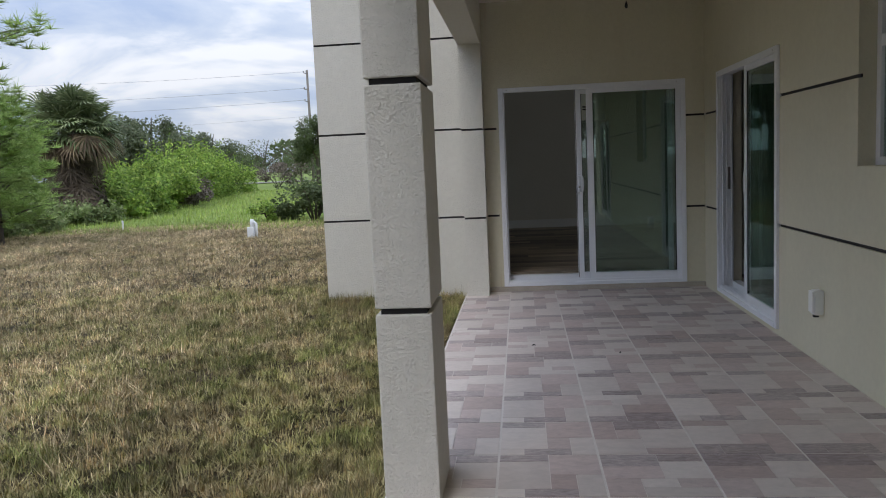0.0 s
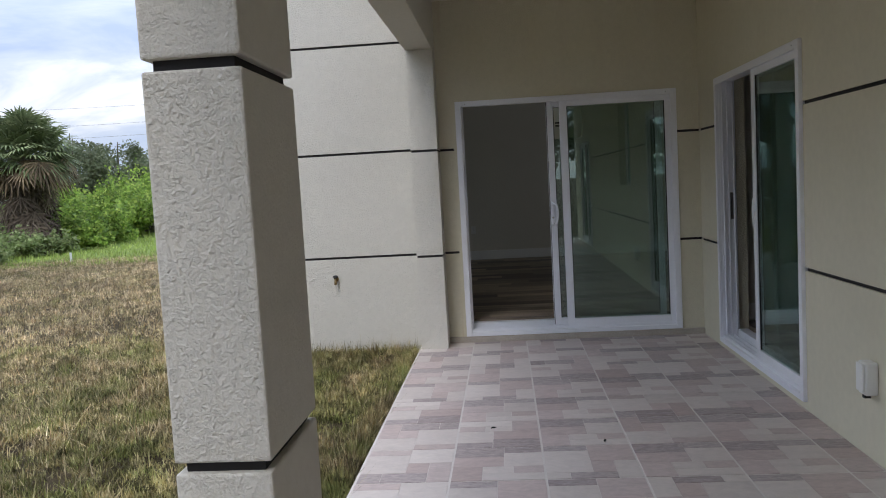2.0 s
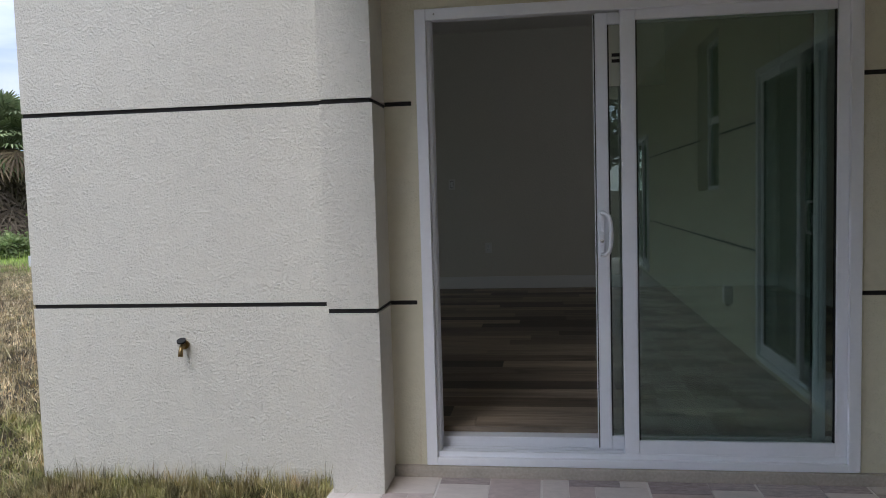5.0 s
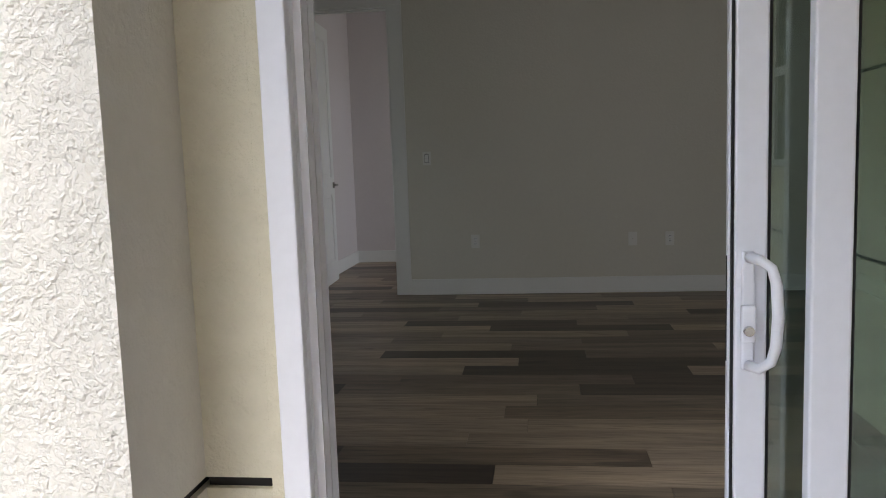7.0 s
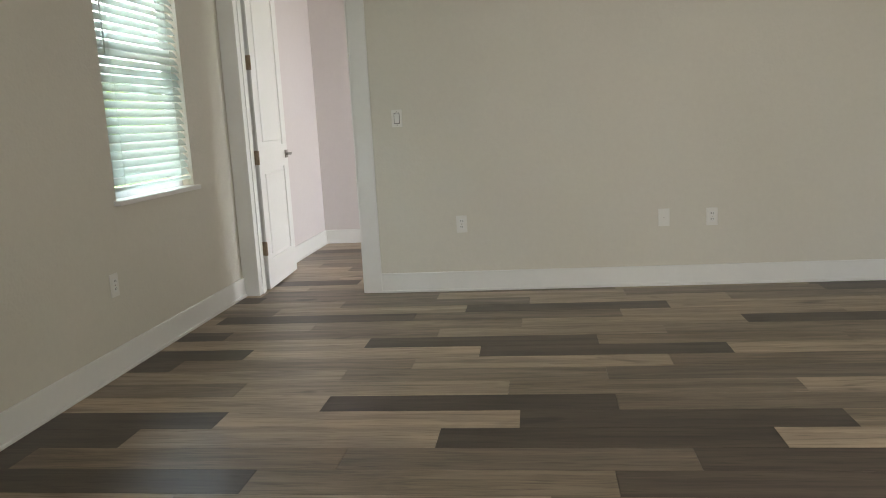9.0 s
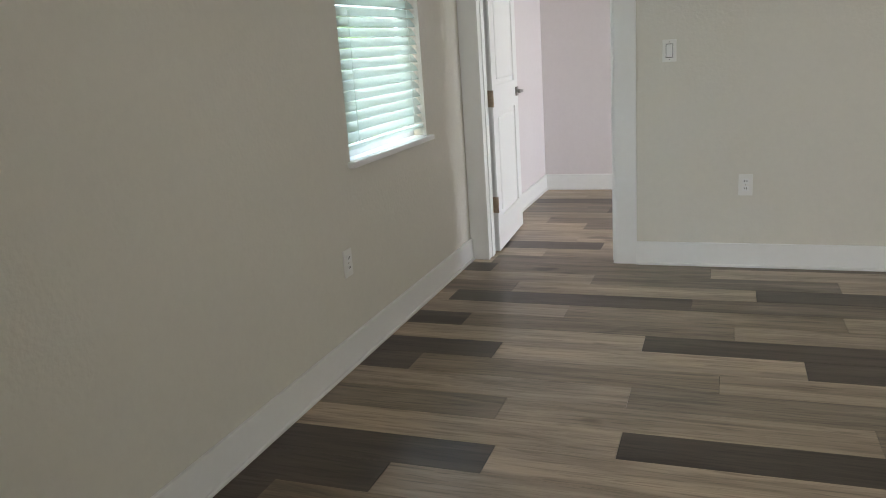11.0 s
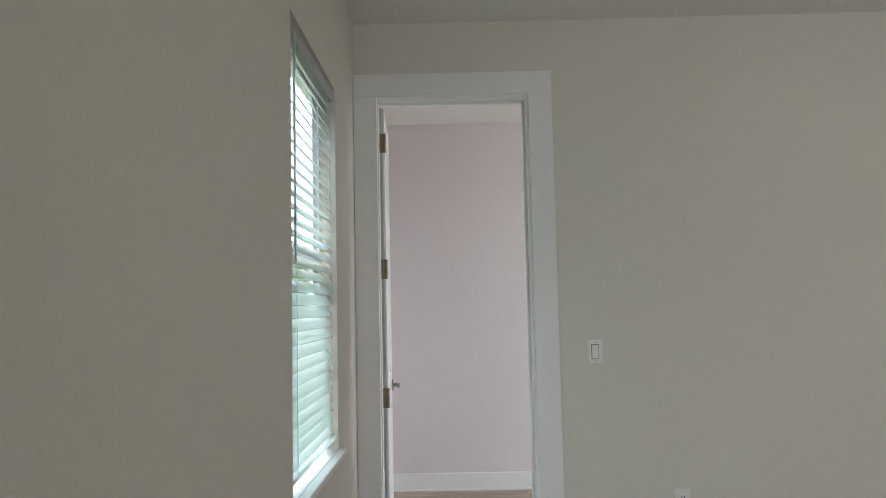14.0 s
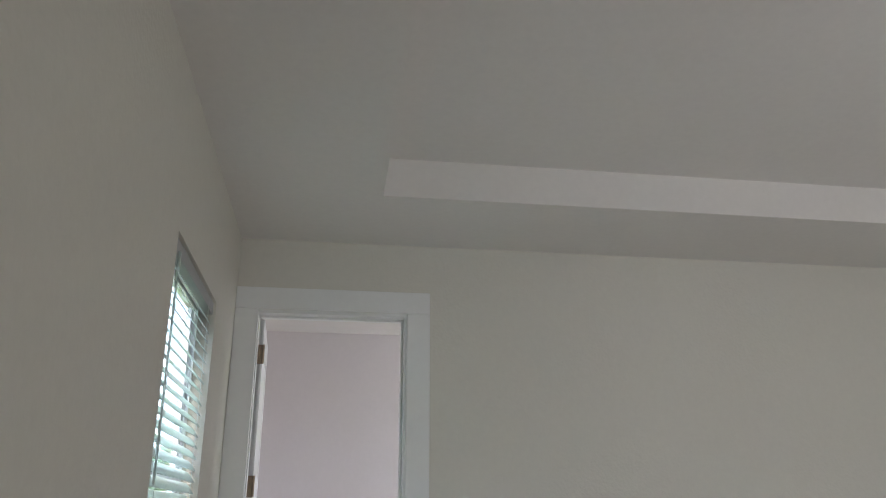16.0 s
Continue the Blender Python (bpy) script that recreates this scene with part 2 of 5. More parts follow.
M_CEIL = material("ceiling_paint", (0.80, 0.78, 0.745), 0.9, 0.03, 1.1, 30.0, 0.15, 50.0, spec=0.2)
M_TRIM = material("white_trim_paint", (0.83, 0.84, 0.83), 0.35, 0.02, 2.0, 30.0, 0.03, 80.0)
M_VINYL = material("white_vinyl", (0.83, 0.84, 0.88), 0.3, 0.03, 4.0, 50.0)
M_PLATE = material("white_plastic_plate", (0.82, 0.82, 0.79), 0.35, 0.02)
M_DARK = material("dark_gap", (0.015, 0.015, 0.015), 0.8, 0.2)
M_METAL = material("brushed_nickel", (0.30, 0.28, 0.26), 0.35, 0.1, 30.0, 200.0, metal=1.0)
M_STEEL = material("bright_steel", (0.62, 0.61, 0.59), 0.25, 0.06, 30.0, 200.0, metal=1.0)
M_HINGE = material("aged_nickel_hinge", (0.32, 0.25, 0.18), 0.45, 0.25, 40.0, 200.0, metal=0.8)
M_BRASS = material("weathered_brass", (0.30, 0.21, 0.10), 0.4, 0.3, 40.0, 200.0, metal=1.0)
M_GLASS = glass_material("green_tinted_glass", (0.68, 0.745, 0.72))
M_CLEAR = glass_material("clear_glass", (0.84, 0.88, 0.87), 0.9)
M_SLAT = material("white_blind_slat", (0.86, 0.87, 0.86), 0.45, 0.02)
sn, sk = M_SLAT.node_tree.nodes, M_SLAT.node_tree.links
thin = sn.new("ShaderNodeBsdfTranslucent")
thin.inputs["Color"].default_value = (0.70, 0.79, 0.76, 1)
thin_mix = sn.new("ShaderNodeMixShader")
thin_mix.inputs["Fac"].default_value = 0.62
sk.new(sn["Principled BSDF"].outputs[0], thin_mix.inputs[1])
sk.new(thin.outputs[0], thin_mix.inputs[2])
sk.new(thin_mix.outputs[0], sn["Material Output"].inputs["Surface"])
M_STICKER = glass_material("pale_label_film", (0.62, 0.64, 0.58), 0.5)
kn, kl = M_STICKER.node_tree.nodes, M_STICKER.node_tree.links
film = kn.new("ShaderNodeBsdfDiffuse")
film.inputs["Color"].default_value = (0.58, 0.60, 0.50, 1)
film_mix = kn.new("ShaderNodeMixShader")
film_mix.inputs["Fac"].default_value = 0.75
kl.new(kn["Mix Shader"].outputs[0], film_mix.inputs[1])
kl.new(film.outputs[0], film_mix.inputs[2])
kl.new(film_mix.outputs[0], kn["Material Output"].inputs["Surface"])
M_RAIL = material("grey_blind_rail", (0.42, 0.43, 0.43), 0.4, 0.05)
M_CONCRETE = material("raw_concrete", (0.36, 0.34, 0.31), 0.9, 0.2, 6.0, 80.0, 0.4, 60.0)
M_CURB = material("tan_mortar", (0.46, 0.41, 0.35), 0.9, 0.2, 9.0, 80.0, 0.4, 60.0)
M_GROUT = material("pale_grout", (0.74, 0.69, 0.65), 0.9, 0.12, 8.0, 90.0)
M_TILE = random_material("pale_printed_stone", [(0.63, 0.56, 0.515), (0.71, 0.64, 0.595), (0.585, 0.515, 0.475), (0.67, 0.60, 0.555)], 0.42, "island", (16.0, 24.0, 20.0), 0.10, 0.1, 0.4)
M_TILE_PINK = random_material("mauve_printed_stone", [(0.51, 0.41, 0.38), (0.59, 0.485, 0.455), (0.55, 0.46, 0.435), (0.46, 0.36, 0.33)], 0.42, "island", (18.0, 30.0, 20.0), 0.16, 0.12, 0.4)
M_TILE_DARK = random_material("grained_printed_stone", [(0.38, 0.315, 0.30), (0.45, 0.385, 0.37), (0.41, 0.345, 0.335), (0.34, 0.275, 0.265)], 0.45, "island", (24.0, 60.0, 20.0), 0.4, 0.2, 0.4)
GRAIN = (1.1, 13.0, 8.0)
M_PLANK = random_material("brown_oak_plank", [(0.186, 0.140, 0.100), (0.250, 0.196, 0.139), (0.157, 0.123, 0.094), (0.223, 0.175, 0.126), (0.203, 0.166, 0.126)], 0.4, "object", GRAIN, 0.62, 0.05, 0.42, True)
M_PLANK_DARK = random_material("smoked_oak_plank", [(0.062, 0.046, 0.035), (0.087, 0.065, 0.050), (0.073, 0.055, 0.044), (0.101, 0.076, 0.058)], 0.4, "object", GRAIN, 0.62, 0.05, 0.42, True)
M_PLANK_LIGHT = random_material("limed_oak_plank", [(0.362, 0.284, 0.205), (0.423, 0.331, 0.241), (0.332, 0.262, 0.191), (0.383, 0.305, 0.232)], 0.4, "object", GRAIN, 0.5, 0.05, 0.42, True)


# ---- mesh helpers ----
def bm_box(bm, lo, hi, bevel=0.0):
    x0, y0, z0 = lo
    x1, y1, z1 = hi
    r = bmesh.ops.create_cube(bm, size=1.0, matrix=Matrix.LocRotScale(((x0 + x1) / 2, (y0 + y1) / 2, (z0 + z1) / 2), None, (x1 - x0, y1 - y0, z1 - z0)))
    if bevel:
        edges = list({e for v in r["verts"] for e in v.link_edges})
        bmesh.ops.bevel(bm, geom=edges, offset=bevel, segments=2, profile=0.5, affect="EDGES")
    return bm


def boxed(lo, hi, bevel=0.0):
    return bm_box(bmesh.new(), lo, hi, bevel)


def bm_tube(bm, points, radius, sides=10):
    """A round bar along a line of points."""
    rings = []
    pts = [Vector(p) for p in points]
    for i, p in enumerate(pts):
        d = (pts[min(i + 1, len(pts) - 1)] - pts[max(i - 1, 0)]).normalized()
        a = d.orthogonal().normalized()
        if i:
            a = (rings[-1][1] - d * rings[-1][1].dot(d)).normalized()
        b = d.cross(a)
        rad = radius[i] if isinstance(radius, (list, tuple)) else radius
        ring = [bm.verts.new(p + (a * math.cos(2 * math.pi * k / sides) + b * math.sin(2 * math.pi * k / sides)) * rad) for k in range(sides)]
        rings.append((ring, a))
    for (r0, _), (r1, _) in zip(rings, rings[1:]):
        for k in range(sides):
            f = bm.faces.new((r0[k], r0[(k + 1) % sides], r1[(k + 1) % sides], r1[k]))
            f.smooth = True
    bm.faces.new(rings[0][0][::-1])
    bm.faces.new(rings[-1][0])
    return bm


def mesh_of(name, bm, mat):
    me = bpy.data.meshes.new(name)
    bmesh.ops.recalc_face_normals(bm, faces=bm.faces)
    bm.to_mesh(me)
    bm.free()
    me.materials.append(mat)
    return me


def part(name, bm, mat, parent, label=""):
    ob = new(name, mesh_of(name, bm, mat))
    ob.parent = parent
    return tagged(ob, label)


def structure(name, bm, mat, label, category=""):
    return tagged(new(name, mesh_of(name, bm, mat)), label, category or name.split("_")[0], "", "structure")


def thing(name, at, label, category, group="", turn=0):
    ob = new(name)
    ob.empty_display_size = 0.05
    ob.matrix_world = pose(*at, 0, 0, turn)
    return tagged(ob, label, category, group)


def cells(us, zs, holes):
    for u0, u1 in zip(us, us[1:]):
        for z0, z1 in zip(zs, zs[1:]):
            cu, cz = (u0 + u1) / 2, (z0 + z1) / 2
            if not any(h[0] < cu < h[1] and h[2] < cz < h[3] for h in holes):
                yield u0, u1, z0, z1


def weld(bm):
    """Joins touching boxes into one shell."""
    seen = {}
    for f in bm.faces:
        c = f.calc_center_median()
        seen.setdefault((round(c.x, 3), round(c.y, 3), round(c.z, 3)), []).append(f)
    bmesh.ops.delete(bm, geom=[f for fs in seen.values() if len(fs) > 1 for f in fs], context="FACES_ONLY")
    bmesh.ops.remove_doubles(bm, verts=bm.verts, dist=0.0002)
    return bm


def wall_bm(axis, u0, u1, z0, z1, face, back, holes=(), bands=(), groove=0.012, height=0.02):
    """A wall with openings and recessed reveals. axis 'x': it runs along x; 'y': along y. Returns the wall and its reveals."""
    zs = {z0, z1} | {h[2] for h in holes} | {h[3] for h in holes}
    for b in bands:
        zs |= {b - height / 2, b + height / 2}
    zs = sorted(z for z in zs if z0 <= z <= z1)
    us = sorted(u for u in {u0, u1} | {h[0] for h in holes} | {h[1] for h in holes} if u0 <= u <= u1)
    main, dark = bmesh.new(), bmesh.new()
    sign = 1 if back > face else -1
    for a, b, c, d in cells(us, zs, holes):
        mid = (c + d) / 2
        band = any(abs(mid - k) < height / 2 for k in bands)
        f = face + sign * groove if band else face
        spans = [(main, f, back)] if not band else [(dark, f, f + sign * 0.01), (main, f + sign * 0.01, back)]
        for bm, p0, p1 in spans:
            lo, hi = sorted((p0, p1))
            bm_box(bm, *(((a, lo, c), (b, hi, d)) if axis == "x" else ((lo, a, c), (hi, b, d))))
    return weld(main), weld(dark)


def banded_wall(name, axis, u0, u1, z0, z1, face, back, mat, label, holes=(), bands=()):
    main, dark = wall_bm(axis, u0, u1, z0, z1, face, back, holes, bands)
    ob = structure(name, main, mat, label, "wall")
    if bands:
        part("reveal_strip", dark, M_BAND, ob, "black recessed reveal line")
    else:
        dark.free()
    return ob


# ---- the house outside ----
P = -0.165          # patio tiles
G = -0.235          # ground
B1, B2, B3 = 0.612, 1.473, 2.348
YB = -0.10          # outside wall of the bedroom
XR = 1.97           # wall beside the patio
YW = -0.045         # wall of the patio's end
TOP = 3.3
D1 = (-0.02, 1.79, -0.117, 1.868)
D2 = (-2.25, -0.58, -0.12, 1.86)
D3 = (-9.7, -8.1, -0.12, 1.85)
W2 = (-4.42, -3.51, 1.04, 2.42)
END = -11.0

banded_wall("wall_bedroom_outside", "x", -1.84, -0.385, G - 0.3, TOP, YB, 0.14, M_STUCCO, "cream textured stucco wall with black reveal lines", bands=(B1, B2 + 0.015, B3 + 0.03))
pil = structure("wall_pilaster", boxed((-0.385, -0.283, P - 0.3), (-0.165, 0.14, B1 - 0.014)), M_STUCCO, "cream stucco pilaster under the porch beam", "wall")
for z0, z1 in ((B1 + 0.006, B2 - 0.014), (B2 + 0.006, 2.28)):
    part("pilaster_section", boxed((-0.385, -0.283, z0), (-0.165, 0.14, z1)), M_STUCCO, pil)
for z in (B1, B2):
    part("reveal_strip", boxed((-0.38, -0.271, z - 0.014), (-0.177, 0.13, z + 0.006)), M_BAND, pil, "black recessed reveal line")
banded_wall("wall_patio_end_west", "x", -0.165, -0.045, P - 0.3, 2.70, YW, 0.14, M_STUCCO_STAINED, "narrow cream stucco wall with brown water stains beside the sliding door", (), (B1 - 0.004, B2 + 0.002))
banded_wall("wall_patio_end", "x", -0.045, XR, P - 0.3, 2.70, YW + 0.0005, 0.14, M_STUCCO_SMOOTH, "cream stucco wall around the sliding door", [D1, (-0.05, -0.02, -1, 1.87)], (B1 + 0.018, B2 + 0.045))
structure("wall_patio_margin", boxed((-0.045, YW + 0.0005, P - 0.3), (-0.02, 0.14, 1.868)), M_STUCCO_SMOOTH, "cream stucco margin beside the door frame", "wall")
banded_wall("wall_patio_side", "y", END, YW, P - 0.3, 2.70, XR, XR + 0.2, M_STUCCO_SMOOTH, "cream stucco side wall with black reveal lines", [D2, D3, W2], (B1 + 0.01, B2 + 0.045))
banded_wall("wall_bedroom_side", "y", 0.14, 5.5, G - 0.3, TOP, -1.84, -1.74, M_STUCCO, "cream stucco outer side wall", [(3.84, 4.74, 0.835, 2.35)])
banded_wall("wall_hall_side", "y", 5.5, 8.0, G - 0.3, TOP, -1.95, -1.77, M_STUCCO, "cream stucco outer hall wall")
structure("beam", boxed((-0.385, END, 2.28), (-0.165, -0.283, TOP - 0.004), 0.006), M_STUCCO, "cream stucco porch beam on square columns")
structure("beam_return", boxed((-0.385, -0.283, 2.284), (-0.165, 0.14, TOP - 0.004)), M_STUCCO, "cream stucco beam end over the pilaster", "beam")
structure("ceiling_porch", boxed((-0.165, END, 2.70), (XR + 0.2, 0.14, 2.8)), M_PORCH_CEIL, "cream painted porch ceiling", "ceiling")
roof = boxed((-0.43, END, TOP), (7.2, -0.3, TOP + 0.12))
bm_box(roof, (-1.95, -0.3, TOP), (7.2, 8.2, TOP + 0.12))
structure("roof", weld(roof), M_CONCRETE, "plain flat roof slab")
# out of view; added to cut the sky light reaching the porch's right side
banded_wall("wall_porch_west", "y", END, -7.65, P - 0.3, 2.28, -0.385, -0.165, M_STUCCO, "unseen cream stucco wall added to shade the porch side", bands=(B1, B2))


def column(y0, y1):
    c = thing("porch_column", (-0.277, (y0 + y1) / 2, P - 0.1), "square cream stucco porch column with black reveal grooves", "column", "porch columns")
    zs = [P - 0.1, B1 - 0.006, B2 - 0.004, 2.28]
    h = (y1 - y0) / 2
    for z0, z1 in zip(zs, zs[1:]):
        part("shaft_section", boxed((-0.108, -h, z0 - zs[0] + (0.012 if z0 > zs[0] else 0)), (0.108, h, z1 - zs[0] - (0.012 if z1 < 2 else 0)), 0.006), M_STUCCO_COARSE, c)
    for z in zs[1:3]:
        part("reveal_groove", boxed((-0.088, -h + 0.02, z - zs[0] - 0.014), (0.088, h - 0.02, z - zs[0] + 0.014)), M_BAND, c, "black recessed groove")
    return c


column(-5.005, -4.605)

# patio slab
structure("patio_slab", boxed((-0.405, END, P - 0.3), (XR, YW, P - 0.0025)), M_GROUT, "concrete patio slab with pale grout joints", "patio")


# ---- sliding doors ----
def sliding_door(name, at, turn, w, h, label):
    """Outer frame w by h; local x runs along the wall, -y is outside, z up from the frame's bottom. The half at x = 0 stands open."""
    d = tagged(new(name), label, "door", "", "structure")
    d.matrix_world = pose(*at, 0, 0, turn)
    f = bmesh.new()
    for x0, x1 in ((0, 0.048), (w - 0.048, w)):
        bm_box(f, (x0, -0.012, 0), (x1, 0.012, h), 0.003)
        bm_box(f, (x0 + (0.02 if x0 == 0 else 0), 0.012, 0), (x1 - (0 if x0 == 0 else 0.02), 0.125, h))
    bm_box(f, (0.048, -0.0118, h - 0.048), (w - 0.048, 0.0118, h), 0.003)
    bm_box(f, (0.048, 0.0118, h - 0.03), (w - 0.048, 0.125, h))
    part("frame", f, M_VINYL, d)
    for k, (y0, y1) in enumerate(((0.03, 0.036), (0.066, 0.072), (0.106, 0.112))):
        part("jamb_rib", boxed((0.048, y0, 0.04), (0.062, y1, h - 0.03)), M_VINYL, d)
    s = boxed((0.048, -0.014, 0), (w - 0.048, 0.125, 0.035), 0.003)
    for y0 in (0.008, 0.042, 0.08, 0.11):
        bm_box(s, (0.048, y0, 0.033), (w - 0.048, y0 + 0.006, 0.058))
    part("sill_track", s, M_VINYL, d, "white grooved sill track")
    part("inner_sill", boxed((0.048, 0.112, 0), (w - 0.048, 0.186, -at[2] - 0.024), 0.003), M_VINYL, d, "white inner sill below the floor's edge")
    part("keeper", boxed((0.047, 0.078, 0.93), (0.0525, 0.1, 1.13), 0.001), M_METAL, d, "dark latch keeper slot in the jamb")

    def panel(pname, x0, x1, y0, wide):
        p = new(pname)
        p.parent = d
        y1 = y0 + 0.03
        z0, z1 = 0.055, h - 0.04
        q = bmesh.new()
        bm_box(q, (x0, y0, z0), (x0 + wide, y1, z1), 0.004)
        bm_box(q, (x1 - wide, y0, z0), (x1, y1, z1), 0.004)
        bm_box(q, (x0 + wide, y0 + 0.001, z0), (x1 - wide, y1 - 0.001, z0 + 0.06), 0.003)
        bm_box(q, (x0 + wide, y0 + 0.001, z1 - 0.05), (x1 - wide, y1 - 0.001, z1), 0.003)
        part("sash", q, M_VINYL, p)
        g = part("pane", boxed((x0 + wide - 0.005, y0 + 0.012, z0 + 0.05), (x1 - wide + 0.005, y0 + 0.018, z1 - 0.045)), M_GLASS, p, "green-tinted glass pane")
        g.visible_shadow = False
        k = bmesh.new()
        for x in (x0 + wide, x1 - wide - 0.006):
            bm_box(k, (x, y0 + 0.008, z0 + 0.06), (x + 0.006, y0 + 0.022, z1 - 0.05))
        part("gasket", k, M_DARK, p, "black glazing gasket")
        return p

    m = 0.862 / 1.81 * w
    panel("fixed_panel", m, w - 0.03, 0.012, 0.062)
    mv = panel("sliding_panel", m - 0.1, w - 0.11, 0.074, 0.052)
    # pull handle on the sliding panel's leading stile
    hx, hz = m - 0.08, 0.89 - at[2]
    part("handle_plate", boxed((hx - 0.01, 0.066, hz - 0.1), (hx + 0.01, 0.074, hz + 0.1), 0.003), M_VINYL, mv)
    arc = [(hx + 0.85 * dx, y, hz + 0.9 * dz) for dx, y, dz in ((0.0, 0.064, 0.1), (0.012, 0.037, 0.099), (0.031, 0.03, 0.085), (0.039, 0.027, 0.055), (0.042, 0.026, 0.0), (0.039, 0.027, -0.055), (0.031, 0.03, -0.085), (0.012, 0.037, -0.099), (0.0, 0.064, -0.1))]
    part("pull_handle", bm_tube(bmesh.new(), arc, [0.009, 0.0085, 0.0085, 0.009, 0.0095, 0.009, 0.0085, 0.0085, 0.009]), M_VINYL, mv, "curved white pull handle")
    part("lock_housing", boxed((hx - 0.013, 0.054, hz - 0.05), (hx + 0.01, 0.067, hz + 0.012), 0.003), M_VINYL, mv)
    cyl = bmesh.new()
    bmesh.ops.create_cone(cyl, cap_ends=True, segments=16, radius1=0.009, radius2=0.008, depth=0.006, matrix=pose(hx - 0.002, 0.05, hz - 0.03, 90))
    part("key_cylinder", cyl, M_STEEL, mv, "metal key cylinder")
    part("edge_strip", boxed((m - 0.1045, 0.08, 0.06), (m - 0.1005, 0.086, h - 0.045)), M_DARK, mv, "dark weatherstrip")
    part("edge_flange", boxed((m - 0.108, 0.088, 0.058), (m - 0.1005, 0.103, h - 0.043), 0.002), M_VINYL, mv, "white interlock flange")
    part("latch_slot", boxed((m - 0.109, 0.093, hz - 0.09), (m - 0.1078, 0.097, hz + 0.09)), M_DARK, mv, "dark slot of the latch")
    if label.endswith("half open"):
        st = part("glass_sticker", boxed((m - 0.05, 0.084, h - 0.35), (m + 0.19, 0.0855, h - 0.092)), M_STICKER, mv, "pale translucent maker's label on the glass")
        for z0, x1 in ((h - 0.225, m + 0.02), (h - 0.25, m + 0.035)):
            part("print_bar", boxed((m - 0.03, 0.083, z0), (x1, 0.0845, z0 + 0.014)), M_DARK, st, "dark line of unreadable print")
    for x, z in ((0.085, h - 0.024), (w - 0.085, h - 0.024)):
        screw = bmesh.new()
        bmesh.ops.create_cone(screw, cap_ends=True, segments=8, radius1=0.0038, radius2=0.003, depth=0.003, matrix=pose(x, -0.013, z, 90))
        part("screw", screw, M_METAL, d, "small dark frame screw")
    return d


sliding_door("door_1", (-0.02, -0.047, -0.117), 0, 1.81, 1.985, "white vinyl sliding glass door standing half open")
sliding_door("door_2", (XR - 0.01, -0.58, -0.12), -90, 1.67, 1.98, "white vinyl sliding glass door half open in the side wall")
sliding_door("door_3", (XR - 0.01, -8.1, -0.12), -90, 1.6, 1.97, "white vinyl sliding glass door further along the patio")

# ---- bedroom ----
XL, XRM, YF, CH, TH = -1.72, 3.0, 5.37, 2.87, 3.06
DO = (-1.625, -0.832, 0.0, 2.49)
WIN = (3.84, 4.74, 0.835, 2.35)
structure("floor_bedroom", boxed((-1.77, 0.14, -0.2), (XRM + 0.1, 8.0, -0.008)), M_DARK, "subfloor under the vinyl planks", "floor")
banded_wall("wall_west", "y", 0.16, YF, 0, CH, XL, -1.74, M_WALL, "off-white painted drywall wall with a window", [WIN])
banded_wall("wall_north", "x", XL - 0.02, XRM, 0, TH, YF, YF + 0.14, M_WALL, "off-white painted drywall wall with a doorway", [DO])
banded_wall("wall_east", "y", 0.16, YF, 0, CH, XRM, XRM + 0.1, M_WALL, "off-white painted drywall wall")
banded_wall("wall_south", "x", XL - 0.02, XRM, 0, CH, 0.16, 0.14, M_WALL, "off-white painted drywall around the sliding door", [(-0.02, 1.79, 0, 1.868)])
TR = (-1.02, 2.3, 0.85, 4.692)
soffit = bmesh.new()
for x0, x1, y0, y1 in cells((XL - 0.02, TR[0], TR[1], XRM + 0.1), (0.14, TR[2], TR[3], YF), [TR]):
    bm_box(soffit, (x0, y0, CH), (x1, y1, TH))
structure("ceiling_soffit", weld(soffit), M_CEIL, "white painted soffit around the tray ceiling", "ceiling")
structure("ceiling_tray", boxed((XL - 0.02, 0.14, TH), (XRM + 0.1, YF + 0.14, TH + 0.05)), M_CEIL, "white painted recessed tray ceiling", "ceiling")

# hall behind the doorway
HX0, HX1, HY1, HC = -1.755, 2.2, 7.68, 2.9
banded_wall("wall_hall_west", "y", YF + 0.14, HY1 + 0.02, 0, HC, HX0, HX0 - 0.02, M_HALL, "pale painted hall wall")
banded_wall("wall_hall_north", "x", HX0, HX1, 0, HC, HY1, HY1 + 0.1, M_HALL, "pale painted hall end wall")
# the east opening is added for the lamp and stays unseen
banded_wall("wall_hall_east", "y", YF + 0.14, HY1, 0, HC, HX1, HX1 + 0.1, M_HALL, "pale painted hall wall with an opening added for the lamp", [(5.85, 7.2, 0.3, 2.4)])
structure("ceiling_hall", boxed((HX0 - 0.02, YF + 0.14, HC), (HX1 + 0.1, HY1 + 0.1, HC + 0.05)), M_CEIL, "white hall ceiling", "ceiling")


def baseboard(name, lo, hi):
    bm = boxed(lo, hi, 0.003)
    return structure(name, bm, M_TRIM, "white painted baseboard with a shoe moulding", "baseboard")


BH = 0.135
def run_x(name, x0, x1, y, side):
    baseboard(name, (x0, min(y, y + side * 0.014), 0), (x1, max(y, y + side * 0.014), BH))
    structure("shoe_" + name, boxed((x0, min(y + side * 0.014, y + side * 0.026), 0), (x1, max(y + side * 0.014, y + side * 0.026), 0.016), 0.004), M_TRIM, "white shoe moulding along the baseboard", "baseboard")


